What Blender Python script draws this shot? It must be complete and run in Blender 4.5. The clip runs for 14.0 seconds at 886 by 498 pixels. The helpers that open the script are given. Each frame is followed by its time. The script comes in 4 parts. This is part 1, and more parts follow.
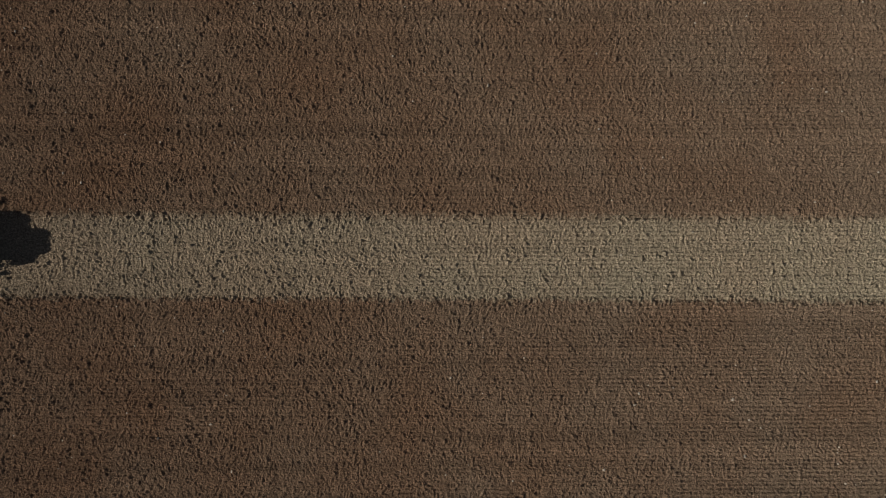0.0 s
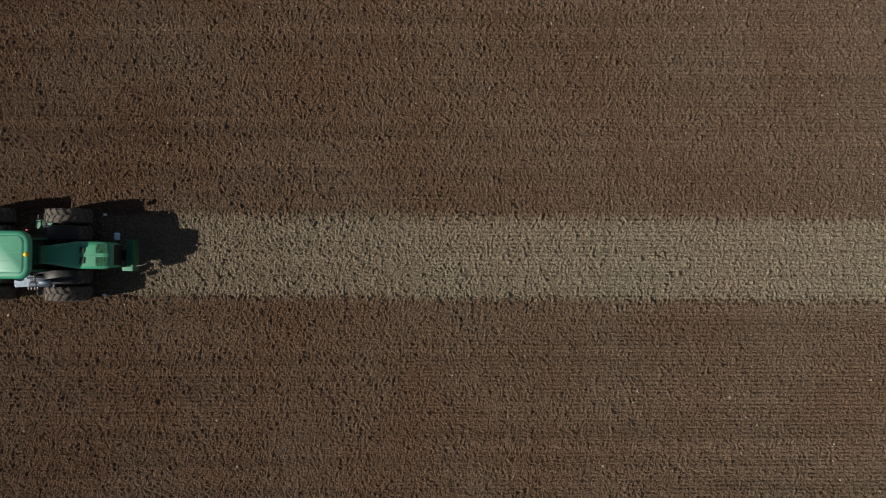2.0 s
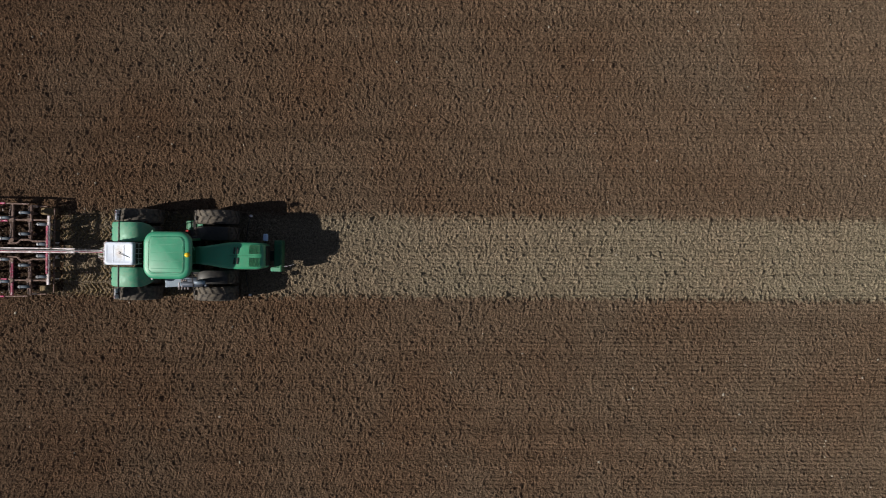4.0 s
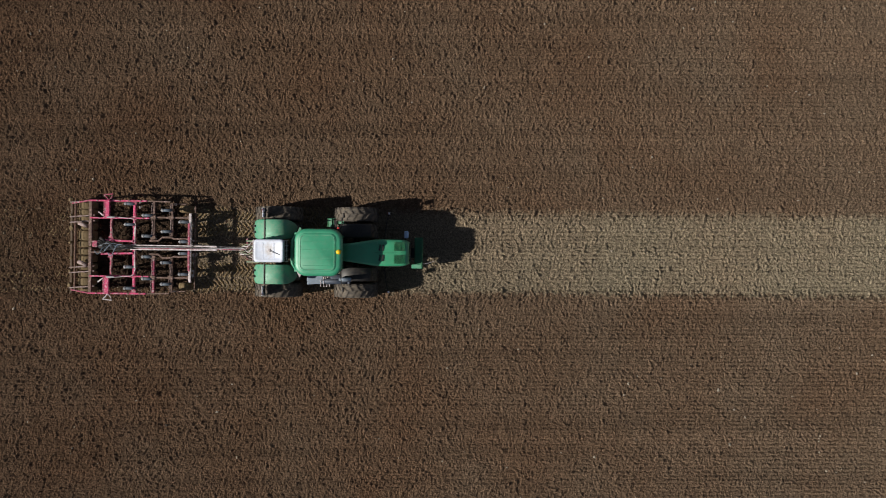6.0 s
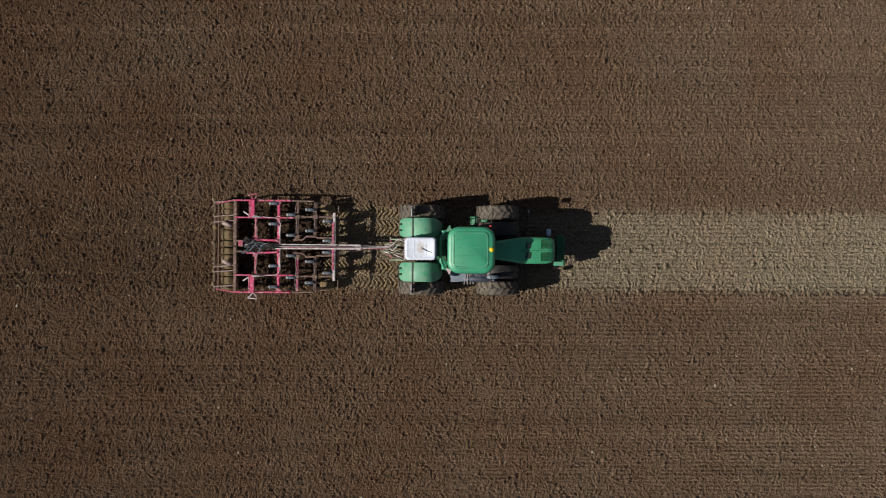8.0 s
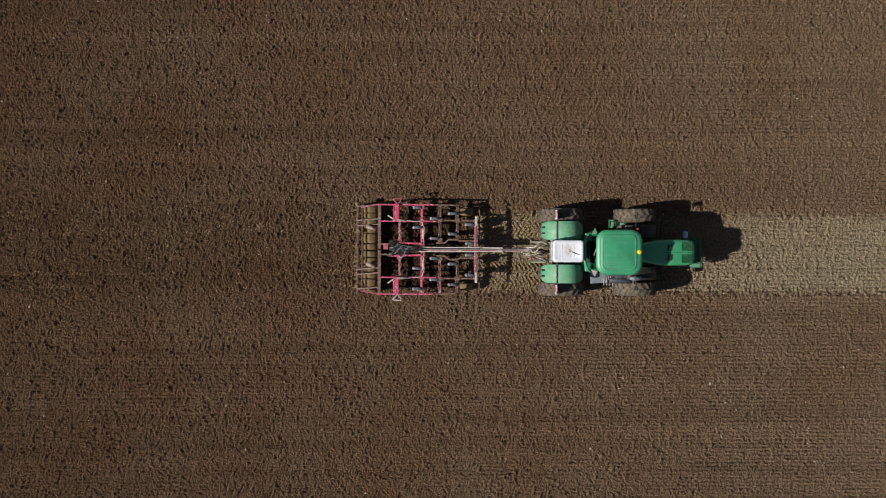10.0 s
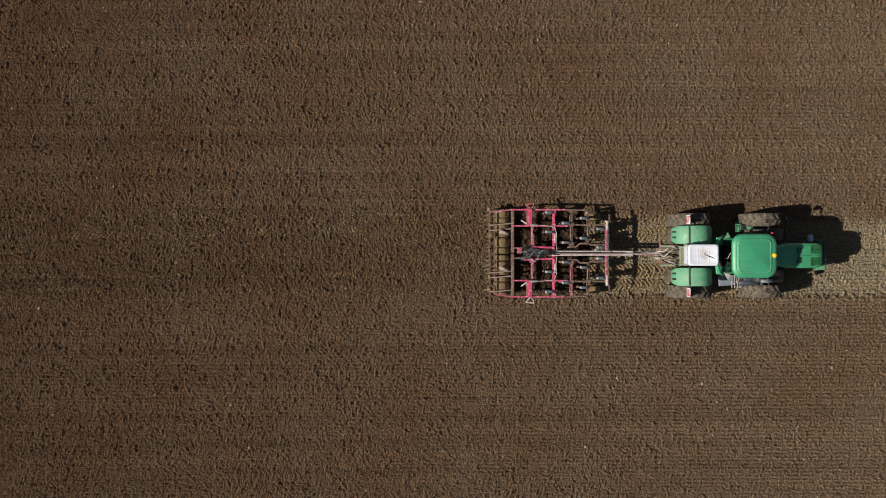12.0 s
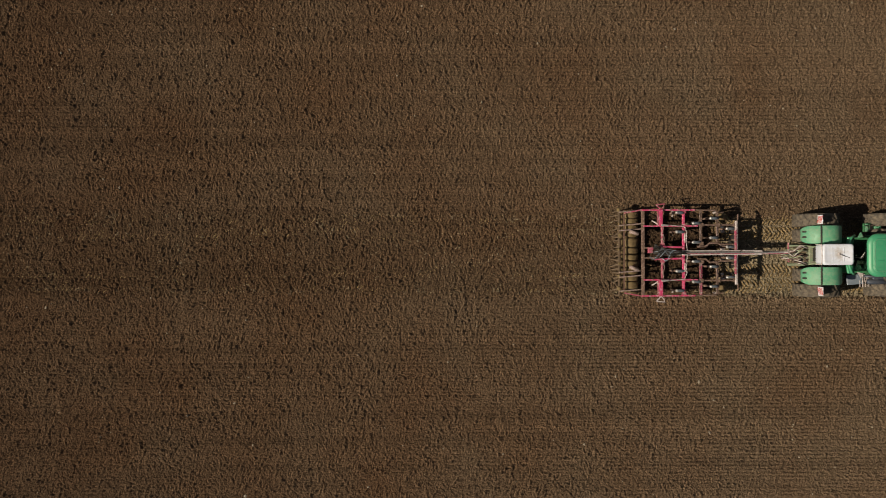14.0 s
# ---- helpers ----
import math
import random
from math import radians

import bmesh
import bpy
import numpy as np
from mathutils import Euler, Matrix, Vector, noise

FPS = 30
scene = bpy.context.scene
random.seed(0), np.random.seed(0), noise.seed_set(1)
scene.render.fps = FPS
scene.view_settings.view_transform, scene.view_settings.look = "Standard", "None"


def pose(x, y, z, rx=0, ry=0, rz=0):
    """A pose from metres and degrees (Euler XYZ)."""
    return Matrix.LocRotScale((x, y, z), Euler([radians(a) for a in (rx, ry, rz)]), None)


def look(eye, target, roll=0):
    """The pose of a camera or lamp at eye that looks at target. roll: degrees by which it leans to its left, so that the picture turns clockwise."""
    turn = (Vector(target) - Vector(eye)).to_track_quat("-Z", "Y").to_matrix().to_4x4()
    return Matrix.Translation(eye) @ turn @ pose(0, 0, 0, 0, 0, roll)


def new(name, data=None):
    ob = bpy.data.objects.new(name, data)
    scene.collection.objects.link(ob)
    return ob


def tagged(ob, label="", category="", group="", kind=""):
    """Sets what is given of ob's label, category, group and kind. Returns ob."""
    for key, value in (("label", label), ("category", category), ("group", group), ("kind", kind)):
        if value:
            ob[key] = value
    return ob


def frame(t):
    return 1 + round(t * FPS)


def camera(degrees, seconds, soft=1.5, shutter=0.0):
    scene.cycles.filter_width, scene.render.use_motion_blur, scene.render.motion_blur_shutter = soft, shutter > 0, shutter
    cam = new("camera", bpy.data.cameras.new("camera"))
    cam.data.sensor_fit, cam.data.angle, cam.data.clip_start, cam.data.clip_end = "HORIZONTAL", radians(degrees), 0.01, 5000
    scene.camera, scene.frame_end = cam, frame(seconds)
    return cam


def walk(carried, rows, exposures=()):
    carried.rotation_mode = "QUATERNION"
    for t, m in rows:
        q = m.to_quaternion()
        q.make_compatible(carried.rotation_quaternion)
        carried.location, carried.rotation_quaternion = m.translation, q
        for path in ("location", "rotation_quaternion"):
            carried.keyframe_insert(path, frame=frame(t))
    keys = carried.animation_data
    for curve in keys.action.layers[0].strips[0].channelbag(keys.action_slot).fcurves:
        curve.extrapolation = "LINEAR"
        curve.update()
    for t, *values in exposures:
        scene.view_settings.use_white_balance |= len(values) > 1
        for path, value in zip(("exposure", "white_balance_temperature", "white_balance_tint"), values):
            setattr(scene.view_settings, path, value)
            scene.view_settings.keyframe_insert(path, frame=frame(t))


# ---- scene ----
# ---------- camera: a drone that hovers over the field and rises slowly ----------
EXPO = -0.07
cam = camera(60.66, 14.0, 0.7, 0.4)
walk(cam, [
    (0.0, pose(-0.117, 0.230, 30.560, 0, 0, -0.178)),
    (0.5, pose(-0.132, 0.242, 30.665, 0, 0, -0.149)),
    (1.0, pose(-0.162, 0.236, 30.777, 0, 0, -0.136)),
    (1.5, pose(-0.197, 0.210, 30.912, 0, 0, -0.071)),
    (2.0, pose(-0.217, 0.215, 31.111, 0, 0, -0.046)),
    (2.5, pose(-0.222, 0.242, 31.295, 0, 0, -0.020)),
    (3.0, pose(-0.206, 0.248, 31.455, 0, 0, 0.008)),
    (5.5, pose(-0.078, 0.061, 31.803, 0, 0, 0.053)),
    (6.0, pose(-0.016, 0.033, 31.817, 0, 0, 0.046)),
    (6.5, pose(-0.000, 0.022, 31.845, 0, 0, 0.010)),
    (7.0, pose(-0.000, -0.000, 31.905, 0, 0, 0.000)),
    (7.5, pose(0.010, -0.052, 31.995, 0, 0, -0.013)),
    (8.0, pose(0.016, -0.089, 32.136, 0, 0, -0.036)),
    (10.5, pose(-0.074, 0.049, 33.221, 0, 0, -0.086)),
    (11.0, pose(-0.058, 0.116, 33.470, 0, 0, -0.077)),
    (11.5, pose(-0.032, 0.151, 33.651, 0, 0, -0.076)),
    (12.0, pose(-0.003, 0.143, 33.827, 0, 0, -0.080)),
    (12.5, pose(0.020, 0.130, 33.942, 0, 0, -0.050)),
    (13.0, pose(0.013, 0.132, 34.087, 0, 0, -0.073)),
    (13.5, pose(0.012, 0.141, 34.218, 0, 0, -0.059)),
    (14.0, pose(-0.046, 0.161, 34.339, 0, 0, -0.047)),
], exposures=[(0.0, EXPO - 0.05, 6500, 10), (3.0, EXPO - 0.03, 6350, 10), (6.5, EXPO, 6500, 10), (8.0, EXPO, 6550, 10),
               (11.0, EXPO + 0.06, 6950, 10),
               (12.5, EXPO + 0.09, 7200, 10), (14.0, EXPO - 0.22, 8050, 10)])

# ---------- daylight: clear sky and a low afternoon sun ----------
SUN_DIR = Vector((1.36, 0.28, -1.0)).normalized()
SUN_ELEV = math.asin(-SUN_DIR.z)
world = bpy.data.worlds.new("sky")
scene.world = world
world.use_nodes = True
sky = world.node_tree.nodes.new("ShaderNodeTexSky")
sky.sky_type = "NISHITA"
sky.sun_disc = False
sky.air_density = 0.6
sky.dust_density = 0.5
sky.ozone_density = 0.5
sky.sun_elevation = SUN_ELEV
sky.sun_rotation = math.atan2(-SUN_DIR.x, -SUN_DIR.y)
background = world.node_tree.nodes["Background"]
background.inputs["Strength"].default_value = 0.05
haze = world.node_tree.nodes.new("ShaderNodeHueSaturation")
haze.inputs["Saturation"].default_value = 0.7
world.node_tree.links.new(sky.outputs["Color"], haze.inputs["Color"])
world.node_tree.links.new(haze.outputs["Color"], background.inputs["Color"])
sun_data = bpy.data.lights.new("sun", "SUN")
sun_data.energy = 5.0
sun_data.angle = radians(0.6)
sun_data.color = (1.0, 0.93, 0.82)
sun = new("sun", sun_data)
sun.matrix_world = look((0, 0, 60), Vector((0, 0, 60)) + SUN_DIR)

# speed of the machines over the ground
SPEED = 2.884
STRIP_TOP, STRIP_LOW = 1.54, -1.80


# ---------- materials ----------
class Nodes:
    """Short names for building one node material."""

    def __init__(self, name):
        self.mat = bpy.data.materials.new(name)
        self.mat.use_nodes = True
        self.tree = self.mat.node_tree
        self.bsdf = self.tree.nodes["Principled BSDF"]
        self.coord = self.tree.nodes.new("ShaderNodeTexCoord").outputs["Object"]

    def node(self, kind, **inputs):
        n = self.tree.nodes.new(kind)
        for key, value in inputs.items():
            self.feed(n.inputs[key.replace("_", " ")], value)
        return n

    def feed(self, socket, value):
        if isinstance(value, bpy.types.NodeSocket):
            self.tree.links.new(value, socket)
        else:
            socket.default_value = value

    def noise(self, scale, detail=4.0, rough=0.55, stretch=None):
        vec = self.coord
        if stretch:
            m = self.node("ShaderNodeMapping", Vector=vec)
            m.inputs["Scale"].default_value = stretch
            vec = m.outputs["Vector"]
        n = self.node("ShaderNodeTexNoise", Vector=vec, Scale=scale, Detail=detail, Roughness=rough)
        return n.outputs["Fac"]

    def ramp(self, fac, low, high, a=0.0, b=1.0):
        n = self.node("ShaderNodeMapRange", Value=fac)
        n.clamp = True
        n.inputs["From Min"].default_value, n.inputs["From Max"].default_value = low, high
        n.inputs["To Min"].default_value, n.inputs["To Max"].default_value = a, b
        return n.outputs["Result"]

    def mix(self, fac, a, b, blend="MIX"):
        n = self.tree.nodes.new("ShaderNodeMix")
        n.data_type, n.blend_type = "RGBA", blend
        self.feed(n.inputs[0], fac)
        self.feed(n.inputs[6], (*a, 1) if isinstance(a, tuple) else a)
        self.feed(n.inputs[7], (*b, 1) if isinstance(b, tuple) else b)
        return n.outputs[2]

    def math(self, op, a, b=0.0, c=0.0):
        n = self.tree.nodes.new("ShaderNodeMath")
        n.operation = op
        for i, v in enumerate((a, b, c)):
            self.feed(n.inputs[i], v)
        return n.outputs[0]

    def grey(self, value):
        n = self.node("ShaderNodeCombineColor")
        for i in range(3):
            self.feed(n.inputs[i], value)
        return n.outputs[0]

    def bump(self, height, strength, distance=0.01):
        n = self.node("ShaderNodeBump", Height=height, Strength=strength, Distance=distance)
        self.feed(self.bsdf.inputs["Normal"], n.outputs["Normal"])

    def done(self, color, rough, metal=0.0, spec=None):
        self.feed(self.bsdf.inputs["Base Color"], (*color, 1) if isinstance(color, tuple) else color)
        self.feed(self.bsdf.inputs["Roughness"], rough)
        self.feed(self.bsdf.inputs["Metallic"], metal)
        if rough == 0.97:
            self.feed(self.bsdf.inputs["Diffuse Roughness"], 1.0)
        if spec is not None:
            self.feed(self.bsdf.inputs["Specular IOR Level"], spec)
        return self.mat


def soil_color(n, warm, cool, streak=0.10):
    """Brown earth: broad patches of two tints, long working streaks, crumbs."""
    # tint also lightens along x: the brightening away from the sun, painted in
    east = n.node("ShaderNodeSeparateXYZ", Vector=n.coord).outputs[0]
    patch_and_light = n.ramp(n.math("MULTIPLY_ADD", east, 0.009, n.noise(0.2, 2.5)), 0.25, 0.75)
    tone = n.mix(patch_and_light, warm, cool)
    lanes = n.ramp(n.noise(1.0, 3.0, 0.6, (0.03, 1.7, 1.0)), 0.3, 0.7, 1.0 - streak, 1.0 + streak)
    crumbs = n.ramp(n.noise(13.0, 5.0, 0.75), 0.38, 0.62, 0.62, 1.46)
    grit = n.ramp(n.noise(30.0, 2.0), 0.38, 0.62, 0.70, 1.32)
    gain = n.math("MULTIPLY", n.math("MULTIPLY", lanes, crumbs), grit)
    return n.mix(1.0, tone, n.grey(gain), "MULTIPLY")


def soil_bump(n, strength=0.9):
    cells = n.node("ShaderNodeTexVoronoi", Vector=n.coord, Scale=13.0)
    small = n.node("ShaderNodeTexVoronoi", Vector=n.coord, Scale=27.0)
    lumps = n.math("MULTIPLY_ADD", small.outputs["Distance"], -0.5, n.math("MULTIPLY", cells.outputs["Distance"], -1.1))
    h = n.math("ADD", n.noise(20.0, 5.0, 0.75), n.math("MULTIPLY", n.noise(60.0, 3.0), 0.5))
    n.bump(n.math("ADD", h, lumps), strength, 0.09)


def field_material():
    """Tilled brown field with one pale, still unworked strip along x."""
    n = Nodes("field_soil")
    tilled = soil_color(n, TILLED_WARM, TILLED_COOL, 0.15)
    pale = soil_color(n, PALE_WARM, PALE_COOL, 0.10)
    xyz = n.node("ShaderNodeSeparateXYZ", Vector=n.coord)
    wob = n.math("MULTIPLY", n.math("SUBTRACT", n.noise(5.0, 4.0, 0.7), 0.5), 1.1)
    y = n.math("ADD", xyz.outputs[1], wob)
    y = n.math("MULTIPLY_ADD", xyz.outputs[0], 0.009, y)
    inside = n.math("MULTIPLY", n.ramp(y, STRIP_LOW - 0.1, STRIP_LOW + 0.1), n.ramp(y, STRIP_TOP - 0.2, STRIP_TOP + 0.2, 1.0, 0.0))
    soil_bump(n)
    return n.done(n.mix(inside, tilled, pale), 0.97, spec=0.1)


def soil_material(name, warm, cool, streak=0.1):
    n = Nodes(name)
    soil_bump(n)
    return n.done(soil_color(n, warm, cool, streak), 0.97, spec=0.1)


def paint(name, color, dust=(0.25, 0.2, 0.14), amount=0.35, rough=0.38, metal=0.0, scale=1.6, chips=None, sheen=None, coat=0.0):
    """Machine paint with faded patches and field dust."""
    n = Nodes(name)
    fade = n.ramp(n.noise(scale, 4.0), 0.3, 0.7, 0.85, 1.12)
    base = n.mix(1.0, color, n.grey(fade), "MULTIPLY")
    dirt = n.math("MULTIPLY", n.ramp(n.noise(7.0, 6.0, 0.7), 0.42, 0.72), amount)
    if chips:
        base = n.mix(n.ramp(n.noise(11.0, 4.0, 0.7), 0.53, 0.60), base, chips)
    n.bump(n.noise(40.0, 3.0), 0.08, 0.004)
    n.feed(n.bsdf.inputs["Coat Weight"], coat)
    n.feed(n.bsdf.inputs["Coat Roughness"], 0.45)
    return n.done(n.mix(dirt, base, dust), n.ramp(dirt, 0.0, 0.4, rough, 0.85), metal, sheen)


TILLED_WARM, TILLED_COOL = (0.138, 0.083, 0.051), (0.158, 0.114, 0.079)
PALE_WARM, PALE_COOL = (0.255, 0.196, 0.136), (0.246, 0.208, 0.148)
FIELD = field_material()
FRESH = soil_material("fresh_tilled_soil", (0.122, 0.073, 0.044), (0.136, 0.096, 0.065), 0.14)
PRESSED = soil_material("pressed_soil", (0.290, 0.215, 0.120), (0.250, 0.185, 0.105), 0.1)
# moist brown taken darker to paint in the shade under the cultivator
MOIST_SHADED = soil_material("shaded_moist_soil", (0.056, 0.036, 0.024), (0.064, 0.043, 0.030), 0.1)
CLOD = soil_material("clod_soil", (0.190, 0.130, 0.085), (0.178, 0.132, 0.094), 0.1)
STONE = paint("pale_stone", (0.36, 0.32, 0.26), amount=0.5, rough=0.8, scale=12)
GREEN = paint("green_paint", (0.022, 0.330, 0.175), (0.24, 0.30, 0.24), 0.14, 0.52, sheen=1.0, coat=0.7)
GREEN_HOOD = paint("green_hood_paint", (0.030, 0.330, 0.165), amount=0.14, rough=0.50, sheen=0.8, coat=0.5)
GREEN_DUSTY = paint("dusty_green_paint", (0.065, 0.310, 0.190), (0.34, 0.38, 0.29), 0.5, 0.5, sheen=0.8)
GREY_GREEN = paint("earthy_green_paint", (0.20, 0.28, 0.19), (0.28, 0.24, 0.18), 0.9, 0.6, chips=(0.34, 0.34, 0.28))
# on the front weight this green also paints in the hood's shade
GREEN_DARK = paint("dark_green_paint", (0.010, 0.130, 0.055), amount=0.2, rough=0.5)
RED = paint("red_paint", (0.64, 0.035, 0.165), (0.22, 0.12, 0.12), 0.75, 0.45, scale=3, chips=(0.66, 0.36, 0.45))
RED_WORN = paint("worn_red_paint", (0.44, 0.055, 0.130), (0.21, 0.13, 0.13), 1.0, 0.6, scale=4, chips=(0.55, 0.45, 0.45))
MUDDY_RED = paint("mud_covered_red_paint", (0.13, 0.060, 0.050), (0.15, 0.105, 0.07), 1.0, 0.75, scale=4, chips=(0.17, 0.12, 0.085))
BROWN_STEEL = paint("muddy_steel", (0.135, 0.088, 0.074), (0.24, 0.165, 0.13), 0.9, 0.75, 0.2, 5, (0.36, 0.25, 0.23))
WORN_PALE = paint("worn_pale_paint", (0.36, 0.28, 0.28), (0.19, 0.135, 0.10), 1.0, 0.65, scale=6, chips=(0.13, 0.09, 0.07))
MUDDY_STEEL = paint("earth_covered_steel", (0.10, 0.070, 0.048), (0.17, 0.12, 0.08), 0.9, 0.85, 0.0, 5)
GREY_STEEL = paint("grey_steel", (0.60, 0.56, 0.59), (0.30, 0.22, 0.18), 0.7, 0.55, 0.3, 5, (0.75, 0.70, 0.72))
DARK_STEEL = paint("dark_steel", (0.028, 0.030, 0.034), (0.12, 0.09, 0.065), 0.4, 0.55, 0.3)
SPRING_BLUE = paint("spring_housing", (0.08, 0.11, 0.15), (0.16, 0.13, 0.10), 0.4, 0.5)
BRIGHT_STEEL = paint("bright_steel", (0.55, 0.56, 0.58), amount=0.3, rough=0.35, metal=0.6)
RUBBER = paint("dusty_rubber", (0.070, 0.062, 0.055), (0.25, 0.205, 0.155), 0.8, 0.85)
TAN_RUBBER = paint("earth_caked_rubber", (0.165, 0.120, 0.062), (0.23, 0.165, 0.09), 0.8, 0.9)
WHITE = paint("white_plastic", (0.74, 0.79, 0.92), (0.42, 0.35, 0.28), 0.8, 0.45, scale=3)


def tank_material():
    """White plastic with earth settled in the hollow of its lid."""
    n = Nodes("stained_white_plastic")
    m = n.node("ShaderNodeMapping", Vector=n.coord)
    m.inputs["Location"].default_value = (0.25, -0.10, 0)
    m.inputs["Scale"].default_value = (2.4, 1.5, 0.0)
    away = n.node("ShaderNodeVectorMath", Vector=m.outputs["Vector"])
    away.operation = "LENGTH"
    spot = n.ramp(n.math("ADD", away.outputs["Value"], n.math("MULTIPLY", n.noise(9.0, 5.0, 0.7), 0.9)), 0.45, 1.0, 0.75, 0.0)
    film = n.math("MULTIPLY", n.ramp(n.noise(5.0, 6.0, 0.7), 0.45, 0.70), 0.4)
    base = n.mix(film, (0.64, 0.71, 0.86), (0.44, 0.42, 0.40))
    n.bump(n.noise(14.0, 3.0), 0.15, 0.01)
    return n.done(n.mix(spot, base, (0.30, 0.235, 0.16)), 0.5)


TANK_WHITE = tank_material()
BLACK = paint("black_plastic", (0.012, 0.012, 0.014), amount=0.15, rough=0.5)
YELLOW = paint("amber_beacon", (0.85, 0.55, 0.02), amount=0.05, rough=0.25)
BLUE = paint("pale_blue_plastic", (0.48, 0.66, 0.95), amount=0.2, rough=0.4)
BLUE_STEEL = paint("blue_grey_steel", (0.055, 0.075, 0.115), (0.15, 0.13, 0.11), 0.4, 0.45, 0.3)
PALE_BLUE_STEEL = paint("pale_blue_grey_steel", (0.26, 0.33, 0.42), (0.2, 0.17, 0.14), 0.4, 0.4, 0.3)
SIGN_RED = paint("sign_red", (0.55, 0.03, 0.03), amount=0.2)
RIM_YELLOW = paint("yellow_rim_paint", (0.65, 0.42, 0.02), amount=0.6, rough=0.5)


def glass_material():
    n = Nodes("tinted_glass")
    n.feed(n.bsdf.inputs["Transmission Weight"], 1.0)
    return n.done((0.55, 0.68, 0.62), 0.04)


GLASS = glass_material()


# ---------- mesh helpers ----------
def part(name, bm, material, parent=None, label="", smooth=False):
    mesh = bpy.data.meshes.new(name)
    if smooth:
        for f in bm.faces:
            f.smooth = True
    bm.to_mesh(mesh)
    bm.free()
    mesh.materials.append(material)
    ob = new(name, mesh)
    ob.parent = parent
    if label:
        ob["label"] = label
    return ob


def box(bm, center, size, bevel=0.0, turn=(0, 0, 0)):
    made = bmesh.ops.create_cube(bm, size=1.0)["verts"]
    edges = list({e for v in made for e in v.link_edges})
    bmesh.ops.scale(bm, vec=size, verts=made)
    if bevel:
        made = bmesh.ops.bevel(bm, geom=edges, offset=bevel, segments=2, affect="EDGES", profile=0.6)["verts"]
        made = list({v for v in made})
    bmesh.ops.transform(bm, matrix=pose(*center, *turn), verts=made)
    return bm


def bevelled(center, size, bevel=0.02, turn=(0, 0, 0), segments=3):
    """A box in a bmesh of its own, with rounded edges."""
    bm = bmesh.new()
    bmesh.ops.create_cube(bm, size=1.0)
    bmesh.ops.scale(bm, vec=size, verts=bm.verts)
    if bevel:
        bmesh.ops.bevel(bm, geom=bm.edges[:], offset=bevel, segments=segments, affect="EDGES", profile=0.5)
    bmesh.ops.transform(bm, matrix=pose(*center, *turn), verts=bm.verts)
    return bm


def tube(bm, points, radius, seg=8):
    """A round bar or hose through the points."""
    pts = [Vector(p) for p in points]
    rings = []
    for i, p in enumerate(pts):
        way = (pts[min(i + 1, len(pts) - 1)] - pts[max(i - 1, 0)]).normalized()
        side = way.orthogonal().normalized()
        other = way.cross(side)
        r = radius[i] if isinstance(radius, (list, tuple)) else radius
        rings.append([bm.verts.new(p + r * (math.cos(a) * side + math.sin(a) * other))
                      for a in (2 * math.pi * k / seg for k in range(seg))])
    for a, b in zip(rings, rings[1:]):
        # keep neighbouring rings from twisting
        shift = min(range(seg), key=lambda s: sum((a[k].co - b[(k + s) % seg].co).length for k in range(seg)))
        for k in range(seg):
            bm.faces.new((a[k], a[(k + 1) % seg], b[(k + 1 + shift) % seg], b[(k + shift) % seg]))
    bm.faces.new(rings[0][::-1])
    bm.faces.new(rings[-1])
    return bm


def bent(points, steps=5):
    """More points along a smooth curve through the given ones, for hoses."""
    p = [Vector(q) for q in points]
    p = [2 * p[0] - p[1]] + p + [2 * p[-1] - p[-2]]
    out = []
    for a, b, c, d in zip(p, p[1:], p[2:], p[3:]):
        for k in range(steps):
            t = k / steps
            out.append(0.5 * (2 * b + (c - a) * t + (2 * a - 5 * b + 4 * c - d) * t * t + (3 * b - a - 3 * c + d) * t ** 3))
    return out + [p[-2]]


def lathe(bm, profile, seg=32, closed=True):
    """Turns (radius, y) pairs round the y axis."""
    rings = [[bm.verts.new((r * math.cos(a), y, r * math.sin(a))) for a in (2 * math.pi * k / seg for k in range(seg))]
             for r, y in profile]
    pairs = list(zip(rings, rings[1:])) + ([(rings[-1], rings[0])] if closed else [])
    for a, b in pairs:
        for k in range(seg):
            bm.faces.new((a[k], b[k], b[(k + 1) % seg], a[(k + 1) % seg]))
    if not closed:
        bm.faces.new(rings[0])
        bm.faces.new(rings[-1][::-1])
    bmesh.ops.recalc_face_normals(bm, faces=bm.faces)
    return bm


def loft(bm, sections, caps=True):
    """Skins closed sections with equal numbers of points."""
    rings = [[bm.verts.new(p) for p in s] for s in sections]
    for a, b in zip(rings, rings[1:]):
        for k in range(len(a)):
            bm.faces.new((a[k], a[(k + 1) % len(a)], b[(k + 1) % len(a)], b[k]))
    if caps:
        bm.faces.new(rings[0][::-1])
        bm.faces.new(rings[-1])
    bmesh.ops.recalc_face_normals(bm, faces=bm.faces)
    return bm


def rounded(w, h, r, n=4, cx=0.0, cy=0.0):
    """Corner-rounded rectangle outline."""
    out = []
    for sx, sy, a0 in ((1, 1, 0), (-1, 1, 90), (-1, -1, 180), (1, -1, 270)):
        for k in range(n + 1):
            a = radians(a0 + 90 * k / n)
            out.append((cx + sx * (w / 2 - r) + r * math.cos(a), cy + sy * (h / 2 - r) + r * math.sin(a)))
    return out


# ---------- the soil ----------
RES = 0.032
X0, X1, Y0, Y1 = -20.9, 20.9, -11.9, 11.9


